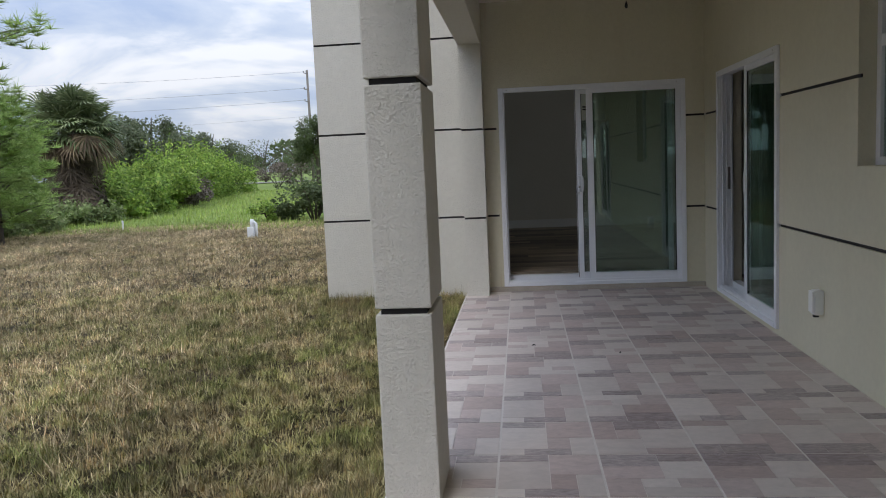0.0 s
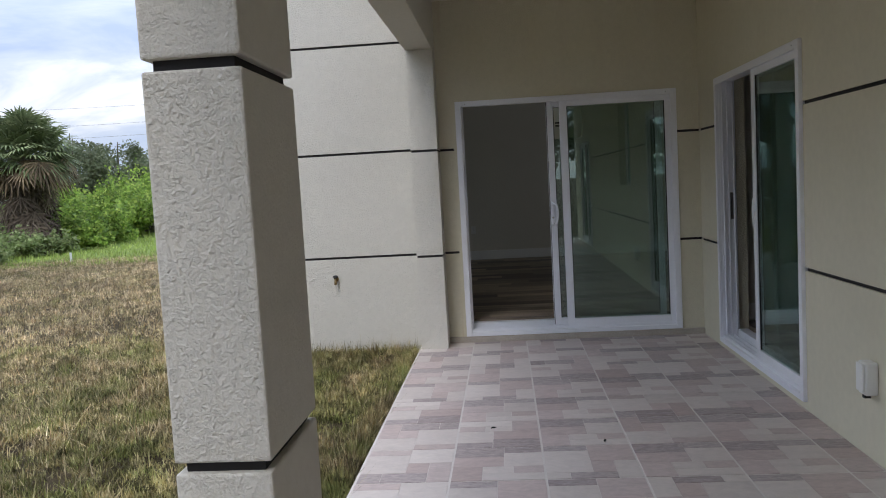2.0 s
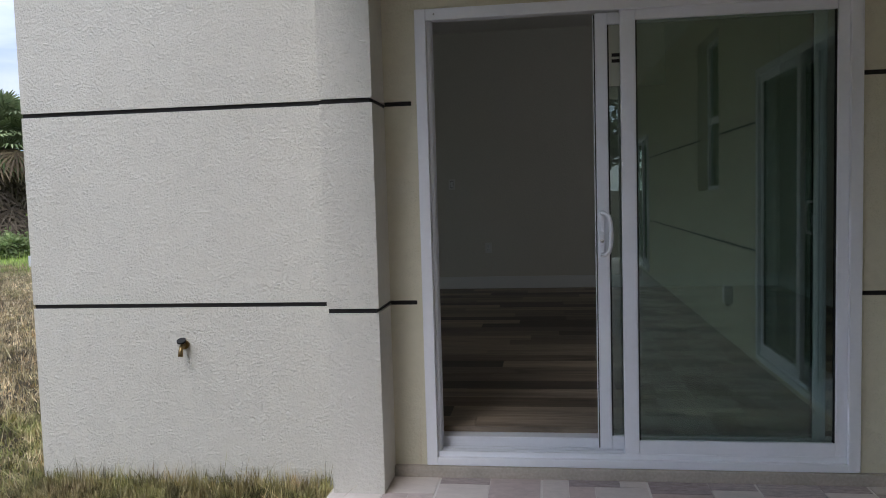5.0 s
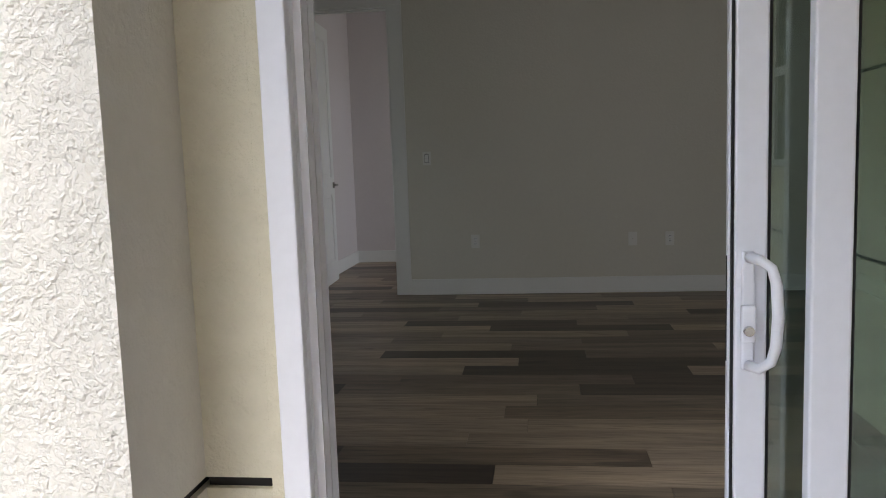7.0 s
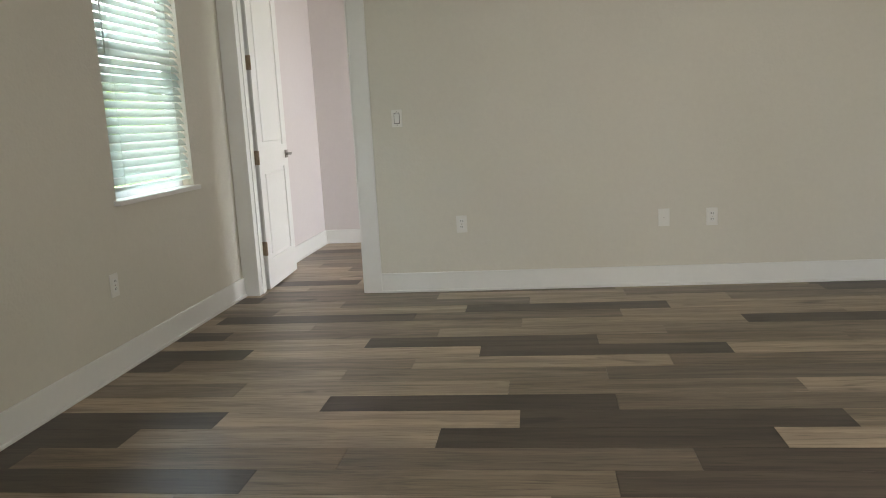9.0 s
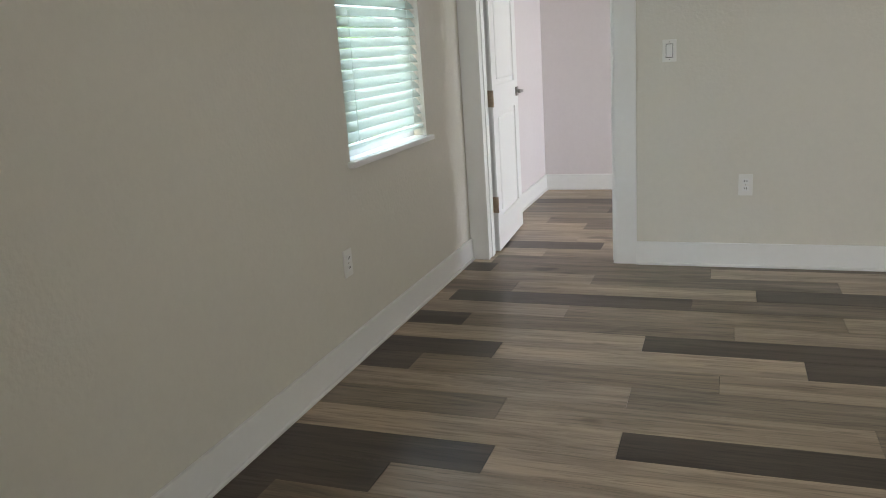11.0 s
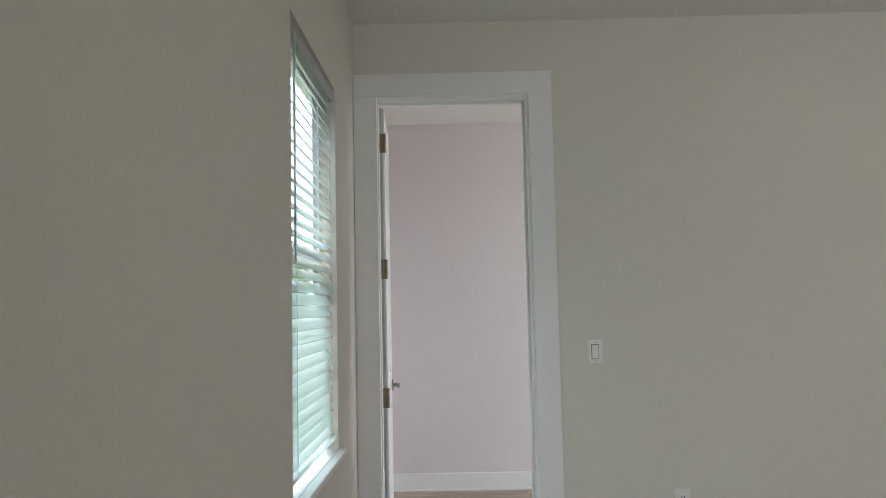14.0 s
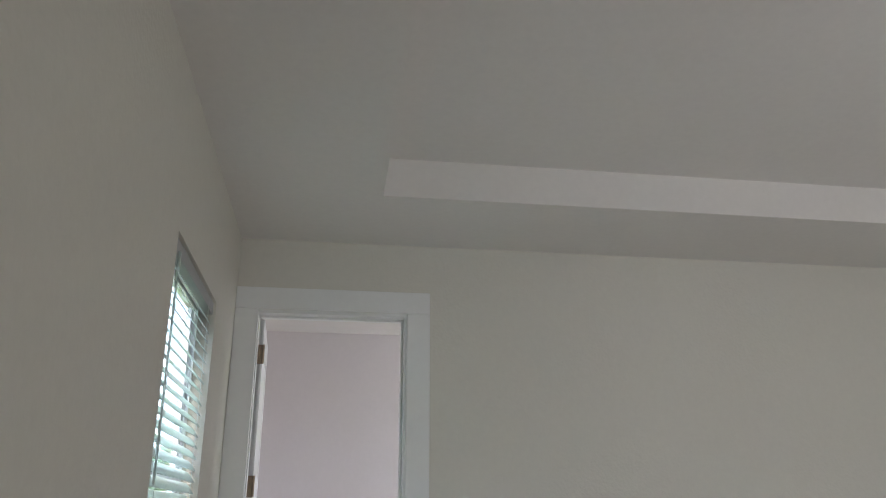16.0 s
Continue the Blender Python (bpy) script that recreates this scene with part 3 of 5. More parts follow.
def run_y(name, y0, y1, x, side):
    baseboard(name, (min(x, x + side * 0.014), y0, 0), (max(x, x + side * 0.014), y1, BH))
    structure("shoe_" + name, boxed((min(x + side * 0.014, x + side * 0.026), y0, 0), (max(x + side * 0.014, x + side * 0.026), y1, 0.016), 0.004), M_TRIM, "white shoe moulding along the baseboard", "baseboard")


run_x("baseboard_north", -0.717, XRM, YF, -1)
run_y("baseboard_west", 0.16, YF, XL, 1)
run_x("baseboard_hall_north", HX0, HX1, HY1, -1)
run_y("baseboard_hall_west", YF + 0.16, HY1, HX0, 1)
run_y("baseboard_east", 0.16, YF, XRM, -1)

# doorway casing and jambs
trim = bmesh.new()
for x0, x1 in ((-1.7195, -1.602), (DO[1] - 0.006, -0.717)):
    bm_box(trim, (x0, YF - 0.012, 0), (x1, YF, DO[3] + 0.0), 0.003)
    bm_box(trim, (x0, YF + 0.14, 0), (x1 - (0.03 if x0 < -1.7 else 0.0), YF + 0.158, DO[3] + 0.0), 0.003)
bm_box(trim, (-1.7195, YF - 0.013, DO[3]), (-0.717, YF, 2.605), 0.003)
bm_box(trim, (-1.7195, YF + 0.14, DO[3]), (-0.717, YF + 0.158, 2.605), 0.003)
structure("trim_doorway", trim, M_TRIM, "white painted flat door casing", "trim")
jamb = bmesh.new()
bm_box(jamb, (DO[0], YF + 0.0005, 0), (DO[0] + 0.018, YF + 0.14, DO[3]))
bm_box(jamb, (DO[1] - 0.018, YF + 0.0005, 0), (DO[1], YF + 0.14, DO[3]))
bm_box(jamb, (DO[0] + 0.018, YF + 0.0005, DO[3] - 0.018), (DO[1] - 0.018, YF + 0.14, DO[3]))
bm_box(jamb, (DO[0] + 0.018, YF + 0.06, 0), (DO[0] + 0.025, YF + 0.095, DO[3] - 0.018), 0.002)
bm_box(jamb, (DO[1] - 0.03, YF + 0.06, 0), (DO[1] - 0.018, YF + 0.095, DO[3] - 0.018), 0.002)
bm_box(jamb, (DO[0] + 0.03, YF + 0.06, DO[3] - 0.03), (DO[1] - 0.03, YF + 0.095, DO[3] - 0.018), 0.002)
structure("trim_jamb", jamb, M_TRIM, "white painted door jamb with stop", "trim")

# open door leaf in the hall; local y runs from the hinge to the latch
leaf = tagged(new("door_4"), "white two-panel interior door standing open", "door", "", "structure")
leaf.matrix_world = pose(-1.598, YF + 0.153, 0.012, 0, 0, 3.0)
LW, LH = 0.765, 2.46
body = bmesh.new()
bm_box(body, (-0.008, 0, 0), (0.008, LW, LH))
for y0, y1, z0, z1 in ((0, 0.115, 0, LH), (LW - 0.115, LW, 0, LH), (0.115, LW - 0.115, 0, 0.21), (0.115, LW - 0.115, 0.86, 1.03), (0.115, LW - 0.115, LH - 0.13, LH)):
    bm_box(body, (-0.018, y0, z0), (0.018, y1, z1))
part("slab", body, M_TRIM, leaf)
for z0, z1 in ((0.21, 0.86), (1.03, LH - 0.13)):
    q = bmesh.new()
    bm_box(q, (-0.0165, 0.115 + 0.03, z0 + 0.03), (0.0165, LW - 0.115 - 0.03, z1 - 0.03), 0.008)
    part("raised_panel", q, M_TRIM, leaf)
lever = bm_box(bmesh.new(), (0.018, 0.685, 0.92), (0.028, 0.745, 0.98), 0.002)
bm_tube(lever, [(0.028, 0.715, 0.95), (0.06, 0.715, 0.95)], 0.011)
bm_box(lever, (0.052, 0.60, 0.942), (0.066, 0.727, 0.96), 0.002)
part("lever_handle", lever, M_METAL, leaf, "brushed nickel lever on a square rose")
for z in (0.3, 0.953, 1.612, 2.273):
    hg = bm_box(bmesh.new(), (-0.016, -0.008, z - 0.05), (0.016, -0.0005, z + 0.05), 0.001)
    bm_tube(hg, [(0.02, -0.012, z - 0.05), (0.02, -0.012, z + 0.05)], 0.0065, 8)
    part("hinge", hg, M_HINGE, leaf, "aged metal butt hinge")


# window of the bedroom with its blind
def window_bedroom():
    w = tagged(new("window_1"), "white vinyl single-hung window behind a blind", "window", "", "structure")
    y0, y1, z0, z1 = WIN
    f = bmesh.new()
    for a, b, c, d in ((y0, y0 + 0.045, z0, z1), (y1 - 0.045, y1, z0, z1), (y0 + 0.045, y1 - 0.045, z0, z0 + 0.05), (y0 + 0.045, y1 - 0.045, z1 - 0.05, z1), (y0 + 0.045, y1 - 0.045, 1.60, 1.65)):
        bm_box(f, (-1.825, a, c), (-1.79, b, d), 0.003)
    part("frame", f, M_VINYL, w)
    for a in (y0 + 0.045, y1 - 0.095):
        part("sash_stile", boxed((-1.818, a, z0 + 0.05), (-1.80, a + 0.05, z1 - 0.05), 0.003), M_VINYL, w)
    for a, b in ((z0 + 0.05, 1.60), (1.65, z1 - 0.05)):
        g = part("pane", boxed((-1.81, y0 + 0.045, a), (-1.806, y1 - 0.045, b)), M_CLEAR, w)
        g.visible_shadow = False
    part("sill", bm_box(boxed((-1.788, y0 + 0.002, z0 - 0.004), (XL, y1 - 0.002, z0 + 0.014), 0.002), (XL, y0 - 0.03, z0 - 0.012), (XL + 0.035, y1 + 0.03, z0 + 0.014), 0.005), M_TRIM, w, "white sill board with a thin nose")
    return w


window_bedroom()


def blind():
    y0, y1, z0, z1 = WIN
    b = thing("window_blind", (-1.752, (y0 + y1) / 2, z0 + 0.02), "white two-inch slat blind lowered over the window, slats half open", "blind")
    hw = (y1 - y0) / 2 - 0.006
    H = z1 - z0 - 0.02
    part("headrail", boxed((-0.024, -hw, H - 0.055), (0.022, hw, H - 0.004), 0.003), M_RAIL, b, "grey metal headrail")
    part("bottom_rail", boxed((-0.024, -hw + 0.004, 0.035), (0.024, hw - 0.004, 0.053), 0.004), M_SLAT, b)
    sl = bmesh.new()
    n = 5
    top, bot = [], []
    for i in range(n):
        u = -0.025 + 0.05 * i / (n - 1)
        crown = 0.0025 * (1 - (u / 0.025) ** 2)
        top.append([sl.verts.new((u, s * (hw - 0.004), crown + 0.0013)) for s in (-1, 1)])
        bot.append([sl.verts.new((u, s * (hw - 0.004), crown - 0.0013)) for s in (-1, 1)])
    for r in (top, bot):
        for i in range(n - 1):
            sl.faces.new((r[i][0], r[i + 1][0], r[i + 1][1], r[i][1]))
    for i in (0, n - 1):
        sl.faces.new((top[i][0], top[i][1], bot[i][1], bot[i][0]))
    for s in (0, 1):
        for i in range(n - 1):
            sl.faces.new((top[i][s], top[i + 1][s], bot[i + 1][s], bot[i][s]))
    me = mesh_of("slat", sl, M_SLAT)
    z = 0.085
    k = 0
    while z < H - 0.07:
        s = new("slat", me)
        s.parent = b
        s.matrix_local = pose(0, 0, z, 0, SLAT_TILT + 2.0 * math.sin(k * 1.7), 0)
        z += 0.043
        k += 1
    for y in (-hw + 0.12, hw - 0.12):
        for x in (-0.02, 0.022):
            part("ladder_cord", bm_tube(bmesh.new(), [(x, y, 0.04), (x, y, H - 0.03)], 0.0011, 5), M_SLAT, b)
    part("tilt_wand", bm_tube(bmesh.new(), [(0.028, -hw + 0.06, H - 0.05), (0.03, -hw + 0.06, H - 0.78)], 0.004, 6), M_SLAT, b, "clear grey tilt wand")
    return b


SLAT_TILT = 53.0
blind()


# wall plates
def wall_plate(at, turn, label, kind):
    """A plate on a wall; local -y faces the room."""
    p = thing("light_switch" if kind == "switch" else "wall_outlet" if kind == "duplex" else "blank_wall_plate", at, label, "switch" if kind == "switch" else "outlet", "wall plates", turn)
    part("plate", boxed((-0.036, -0.0075, -0.058), (0.036, 0, 0.058), 0.003), M_PLATE, p)
    if kind == "switch":
        # dark sheet draws the shade line round the rocker
        part("rocker_shade_line", boxed((-0.0185, -0.0082, -0.036), (0.0185, -0.0074, 0.036)), M_DARK, p)
        part("rocker", boxed((-0.016, -0.013, -0.033), (0.016, -0.007, 0.033), 0.002), M_TRIM, p)
    elif kind == "duplex":
        for s in (-1, 1):
            r = part("receptacle", boxed((-0.017, -0.0105, s * 0.02 - 0.0145), (0.017, -0.007, s * 0.02 + 0.0145), 0.002), M_TRIM, p)
            for x in (-0.006, 0.006):
                part("slot", boxed((x - 0.0015, -0.0112, s * 0.02 - 0.003), (x + 0.0015, -0.0104, s * 0.02 + 0.007)), M_DARK, r)
    for s in ((-0.045, 0.045) if kind == "switch" else (0.0,)):
        c = bmesh.new()
        bmesh.ops.create_cone(c, cap_ends=True, segments=8, radius1=0.003, radius2=0.0025, depth=0.002, matrix=pose(0, -0.008, s, 90))
        part("screw", c, M_METAL, p)
    return p


wall_plate((-0.144, YF, 0.46), 0, "white duplex outlet low on the wall", "duplex")
wall_plate((1.187, YF, 0.455), 0, "white blank cover plate low on the wall", "blank")
wall_plate((1.491, YF, 0.45), 0, "white duplex outlet beside a blank plate", "duplex")
wall_plate((-0.543, YF, 1.187), 0, "white rocker light switch beside the doorway", "switch")
wall_plate((XL, 3.723, 0.442), 90, "white duplex outlet under the window", "duplex")

# living room behind the second sliding door
structure("floor_living", boxed((XR + 0.2, END, -0.2), (7.0, 0.6, -0.008)), M_PLANK, "dark vinyl plank floor", "floor")
banded_wall("wall_living_stub", "x", XR + 0.2, 2.95, 0, CH, -0.42, -0.25, M_WALL, "off-white painted wall end with baseboard")
run_x("baseboard_living", XR + 0.2, 2.95, -0.42, -1)
banded_wall("wall_living_north", "x", 2.95, 7.0, 0, CH, -0.25, -0.15, M_WALL, "off-white painted wall")
banded_wall("wall_living_east", "y", END, 0.14, 0, CH, 7.0, 7.1, M_WALL, "off-white painted wall")
banded_wall("wall_living_south", "x", XR + 0.2, 7.0, 0, CH, END, END - 0.1, M_WALL, "off-white painted wall")
structure("ceiling_living", boxed((XR + 0.2, END, CH), (7.1, 0.14, CH + 0.1)), M_CEIL, "white painted ceiling", "ceiling")


# ---- outdoors ----
def island_ramp(name, colors, rough=0.8, spec=0.2, translucent=0.0, second=(), turn=0.4):
    m = bpy.data.materials.new(name)
    m.use_nodes = True
    n, l = m.node_tree.nodes, m.node_tree.links
    b = n["Principled BSDF"]
    geo = n.new("ShaderNodeNewGeometry")
    ramp = n.new("ShaderNodeValToRGB")
    e = ramp.color_ramp.elements
    e[0].color, e[1].color = (*colors[0], 1), (*colors[-1], 1)
    for i, c in enumerate(colors[1:-1], 1):
        e.new(i / (len(colors) - 1)).color = (*c, 1)
    l.new(geo.outputs["Random Per Island"], ramp.inputs["Fac"])
    patch = n.new("ShaderNodeTexNoise")
    patch.inputs["Scale"].default_value, patch.inputs["Detail"].default_value = 0.9, 4.0
    l.new(geo.outputs["Position"], patch.inputs["Vector"])
    rng = n.new("ShaderNodeMapRange")
    rng.inputs["From Min"].default_value, rng.inputs["From Max"].default_value = 0.3, 0.7
    rng.inputs["To Min"].default_value, rng.inputs["To Max"].default_value = 0.6, 1.3
    l.new(patch.outputs["Fac"], rng.inputs["Value"])
    mul = n.new("ShaderNodeMix")
    mul.data_type, mul.blend_type = "RGBA", "MULTIPLY"
    mul.inputs[0].default_value = 1.0
    shade = ramp.outputs["Color"]
    if second:
        other = n.new("ShaderNodeValToRGB")
        oe = other.color_ramp.elements
        oe[0].color, oe[1].color = (*second[0], 1), (*second[-1], 1)
        for i, c in enumerate(second[1:-1], 1):
            oe.new(i / (len(second) - 1)).color = (*c, 1)
        cell = n.new("ShaderNodeTexVoronoi")
        cell.inputs["Scale"].default_value = 15.0
        l.new(geo.outputs["Position"], cell.inputs["Vector"])
        tuft = n.new("ShaderNodeSeparateColor")
        l.new(cell.outputs["Color"], tuft.inputs[0])
        both = n.new("ShaderNodeMix")
        both.inputs[0].default_value = 0.55
        l.new(geo.outputs["Random Per Island"], both.inputs[2])
        l.new(tuft.outputs[0], both.inputs[3])
        l.new(both.outputs[0], other.inputs["Fac"])
        l.new(both.outputs[0], ramp.inputs["Fac"])
        tone = n.new("ShaderNodeMapRange")
        tone.inputs["To Min"].default_value, tone.inputs["To Max"].default_value = 0.35, 1.75
        l.new(tuft.outputs[1], tone.inputs["Value"])
        clump = n.new("ShaderNodeTexNoise")
        clump.inputs["Scale"].default_value, clump.inputs["Detail"].default_value = 2.6, 9.0
        clump.inputs["Roughness"].default_value = 0.72
        l.new(geo.outputs["Position"], clump.inputs["Vector"])
        part_of = n.new("ShaderNodeMapRange")
        part_of.inputs["From Min"].default_value, part_of.inputs["From Max"].default_value = turn, turn + 0.2
        part_of.inputs["To Min"].default_value, part_of.inputs["To Max"].default_value = 0.1, 0.95
        l.new(clump.outputs["Fac"], part_of.inputs["Value"])
        blend = n.new("ShaderNodeMix")
        blend.data_type = "RGBA"
        l.new(part_of.outputs["Result"], blend.inputs[0])
        l.new(ramp.outputs["Color"], blend.inputs[6])
        l.new(other.outputs["Color"], blend.inputs[7])
        shade = blend.outputs[2]
    l.new(shade, mul.inputs[6])
    strength = rng.outputs["Result"]
    if second:
        times = n.new("ShaderNodeMath")
        times.operation = "MULTIPLY"
        l.new(strength, times.inputs[0])
        l.new(tone.outputs["Result"], times.inputs[1])
        strength = times.outputs[0]
    l.new(strength, mul.inputs[7])
    l.new(mul.outputs[2], b.inputs["Base Color"])
    b.inputs["Roughness"].default_value, b.inputs["Specular IOR Level"].default_value = rough, spec
    if translucent:
        t = n.new("ShaderNodeBsdfTranslucent")
        mx = n.new("ShaderNodeMixShader")
        mx.inputs["Fac"].default_value = translucent
        l.new(mul.outputs[2], t.inputs["Color"])
        l.new(b.outputs[0], mx.inputs[1])
        l.new(t.outputs[0], mx.inputs[2])
        l.new(mx.outputs[0], n["Material Output"].inputs["Surface"])
    return m


def ground_material():
    m = material("lawn_soil", (0.08, 0.062, 0.038), 0.95, 0.5, 1.2, 45.0, 0.8, 30.0, tint=(0.03, 0.026, 0.014), spec=0.1)
    n, l = m.node_tree.nodes, m.node_tree.links
    b = n["Principled BSDF"]
    old = b.inputs["Base Color"].links[0].from_socket
    geo = n.new("ShaderNodeNewGeometry")
    sep = n.new("ShaderNodeSeparateXYZ")
    l.new(geo.outputs["Position"], sep.inputs[0])
    wob = n.new("ShaderNodeTexNoise")
    wob.inputs["Scale"].default_value, wob.inputs["Detail"].default_value = 0.35, 5.0
    l.new(geo.outputs["Position"], wob.inputs["Vector"])
    add = n.new("ShaderNodeMath")
    add.operation = "MULTIPLY_ADD"
    add.inputs[1].default_value = 9.0
    l.new(wob.outputs["Fac"], add.inputs[0])
    l.new(sep.outputs["Y"], add.inputs[2])
    edge = n.new("ShaderNodeMapRange")
    edge.inputs["From Min"].default_value, edge.inputs["From Max"].default_value = 15.0, 19.0
    l.new(add.outputs[0], edge.inputs["Value"])
    mix = n.new("ShaderNodeMix")
    mix.data_type = "RGBA"
    mix.inputs[7].default_value = (0.19, 0.25, 0.07, 1)
    l.new(edge.outputs["Result"], mix.inputs[0])
    l.new(old, mix.inputs[6])
    l.new(mix.outputs[2], b.inputs["Base Color"])
    return m


M_GROUND = ground_material()
STRAW = [(0.36, 0.27, 0.14), (0.54, 0.43, 0.26), (0.24, 0.17, 0.08), (0.60, 0.49, 0.31), (0.33, 0.20, 0.09), (0.47, 0.32, 0.17)]
GREEN = [(0.15, 0.18, 0.04), (0.24, 0.26, 0.08), (0.09, 0.115, 0.03), (0.32, 0.31, 0.12), (0.19, 0.22, 0.06), (0.12, 0.155, 0.045)]
M_BLADE = island_ramp("half_dry_lawn_blades", STRAW, 0.7, 0.2, 0.12, GREEN, 0.39)
M_BLADE_DRY = island_ramp("dry_lawn_blades", [(c[0] * 1.3, c[1] * 1.3, c[2] * 1.38) for c in STRAW], 0.7, 0.2, 0.12, GREEN, 0.47)
M_MEADOW = island_ramp("green_meadow_blades", [(0.253, 0.366, 0.076), (0.380, 0.481, 0.127), (0.316, 0.418, 0.101), (0.468, 0.493, 0.177)], 0.7, 0.2, 0.3)
M_LEAF = island_ramp("bright_shrub_leaves", [(0.127, 0.204, 0.045), (0.369, 0.536, 0.101), (0.153, 0.242, 0.058), (0.510, 0.611, 0.140), (0.255, 0.395, 0.077), (0.101, 0.165, 0.038)], 0.55, 0.3, 0.45)
M_LEAF_DARK = island_ramp("dark_tree_leaves", [(0.085, 0.115, 0.05), (0.14, 0.18, 0.075), (0.10, 0.135, 0.06), (0.19, 0.22, 0.10)], 0.6, 0.3, 0.35)
M_LEAF_GREY = island_ramp("grey_green_tree_leaves", [(0.114, 0.138, 0.078), (0.180, 0.210, 0.120), (0.132, 0.156, 0.090), (0.252, 0.270, 0.168)], 0.6, 0.3, 0.3)
M_WEED = island_ramp("weedy_leaves", [(0.150, 0.210, 0.083), (0.256, 0.330, 0.120), (0.196, 0.240, 0.113), (0.360, 0.406, 0.180)], 0.7, 0.2, 0.3)
M_TWIG = island_ramp("grey_dead_twigs", [(0.16, 0.13, 0.11), (0.25, 0.21, 0.18), (0.11, 0.09, 0.07)], 0.9)
M_NEEDLE = island_ramp("pine_needles", [(0.296, 0.437, 0.125), (0.468, 0.624, 0.187), (0.218, 0.312, 0.101), (0.577, 0.686, 0.250)], 0.6, 0.3, 0.4)
M_FROND = island_ramp("palm_fronds", [(0.120, 0.168, 0.072), (0.228, 0.276, 0.132), (0.096, 0.132, 0.054), (0.336, 0.372, 0.192)], 0.5, 0.35, 0.2)
M_DEADFROND = island_ramp("dead_palm_fronds", [(0.187, 0.137, 0.079), (0.274, 0.209, 0.130), (0.144, 0.104, 0.068), (0.108, 0.079, 0.054)], 0.85, 0.2, 0.1)
M_SKIRT = island_ramp("rotting_palm_skirt", [(0.10, 0.075, 0.055), (0.16, 0.125, 0.09), (0.06, 0.045, 0.035), (0.20, 0.16, 0.12)], 0.9, 0.2)
M_BARK = material("rough_bark", (0.12, 0.10, 0.08), 0.95, 0.4, 5.0, 40.0, 0.8, 25.0)
M_POLE = material("weathered_pole_wood", (0.22, 0.20, 0.18), 0.9, 0.2, 3.0, 40.0, 0.3, 30.0)
M_PVC = material("white_pvc", (0.75, 0.76, 0.77), 0.4, 0.06, 8.0, 60.0)
M_ROAD = material("pale_road", (0.42, 0.40, 0.37), 0.9, 0.15, 1.0, 20.0, 0.2, 30.0)

rng = np.random.default_rng(7)


def cloud_mesh(name, verts, per, mat):
    """A mesh of many loose faces of per corners each."""
    verts = np.asarray(verts, dtype=np.float32).reshape(-1, 3)
    nf = len(verts) // per
    me = bpy.data.meshes.new(name)
    me.vertices.add(len(verts))
    me.vertices.foreach_set("co", verts.ravel())
    me.loops.add(nf * per)
    me.loops.foreach_set("vertex_index", np.arange(nf * per, dtype=np.int32))
    me.polygons.add(nf)
    me.polygons.foreach_set("loop_start", np.arange(0, nf * per, per, dtype=np.int32))
    me.update(calc_edges=True)
    me.validate()
    me.materials.append(mat)
    return me


def blades(x, y, z, h, w, lean=0.6):
    """Three-cornered grass blades rooted at the given points."""
    n = len(x)
    a = rng.uniform(0, 2 * np.pi, n)
    t = np.stack([np.cos(a), np.sin(a)], 1)
    s = np.stack([-t[:, 1], t[:, 0]], 1)
    k = rng.normal(0, lean, n)
    root = np.stack([x, y], 1)
    v = np.zeros((n, 3, 3))
    v[:, 0, :2], v[:, 1, :2] = root - t * w[:, None], root + t * w[:, None]
    v[:, 0, 2] = v[:, 1, 2] = z
    v[:, 2, :2] = root + s * (k * h)[:, None]
    v[:, 2, 2] = z + h
    return v


def leaves(centers, size):
    """Four-cornered leaves with random facing at the given points."""
    n = len(centers)
    a = rng.normal(size=(n, 3))
    a[:, 2] *= 0.6
    a /= np.linalg.norm(a, axis=1)[:, None] + 1e-9
    u = rng.normal(size=(n, 3))
    b = np.cross(a, u)
    b /= np.linalg.norm(b, axis=1)[:, None] + 1e-9
    L = (size * rng.uniform(0.6, 1.4, n))[:, None]
    W = L * 0.33
    return np.stack([centers - a * L * 0.5, centers + b * W, centers + a * L * 0.5, centers - b * W], 1)


def lumpy(n, cx, cy, z0, rx, ry, h, lumps, spread=0.42):
    """Points near the surfaces of many overlapping lumps: an uneven crown with gaps."""
    out = []
    for k in range(lumps):
        a, r = rng.uniform(0, 2 * np.pi), math.sqrt(rng.uniform()) * 0.75
        hz = rng.uniform(0.15, 1.0) * (1 - 0.55 * r * r)
        c = np.array([cx + rx * r * math.cos(a), cy + ry * r * math.sin(a), z0 + h * hz * 0.82])
        rad = spread * rng.uniform(0.3, 1.0) * np.array([rx, ry, h * 0.55])
        d = rng.normal(size=(n // lumps, 3))
        d /= np.linalg.norm(d, axis=1)[:, None]
        d *= rng.uniform(0.55, 1.08, (len(d), 1))
        out.append(c + d * rad)
    p = np.concatenate(out)
    p[:, 2] = np.maximum(p[:, 2], z0 + 0.03)
    return p


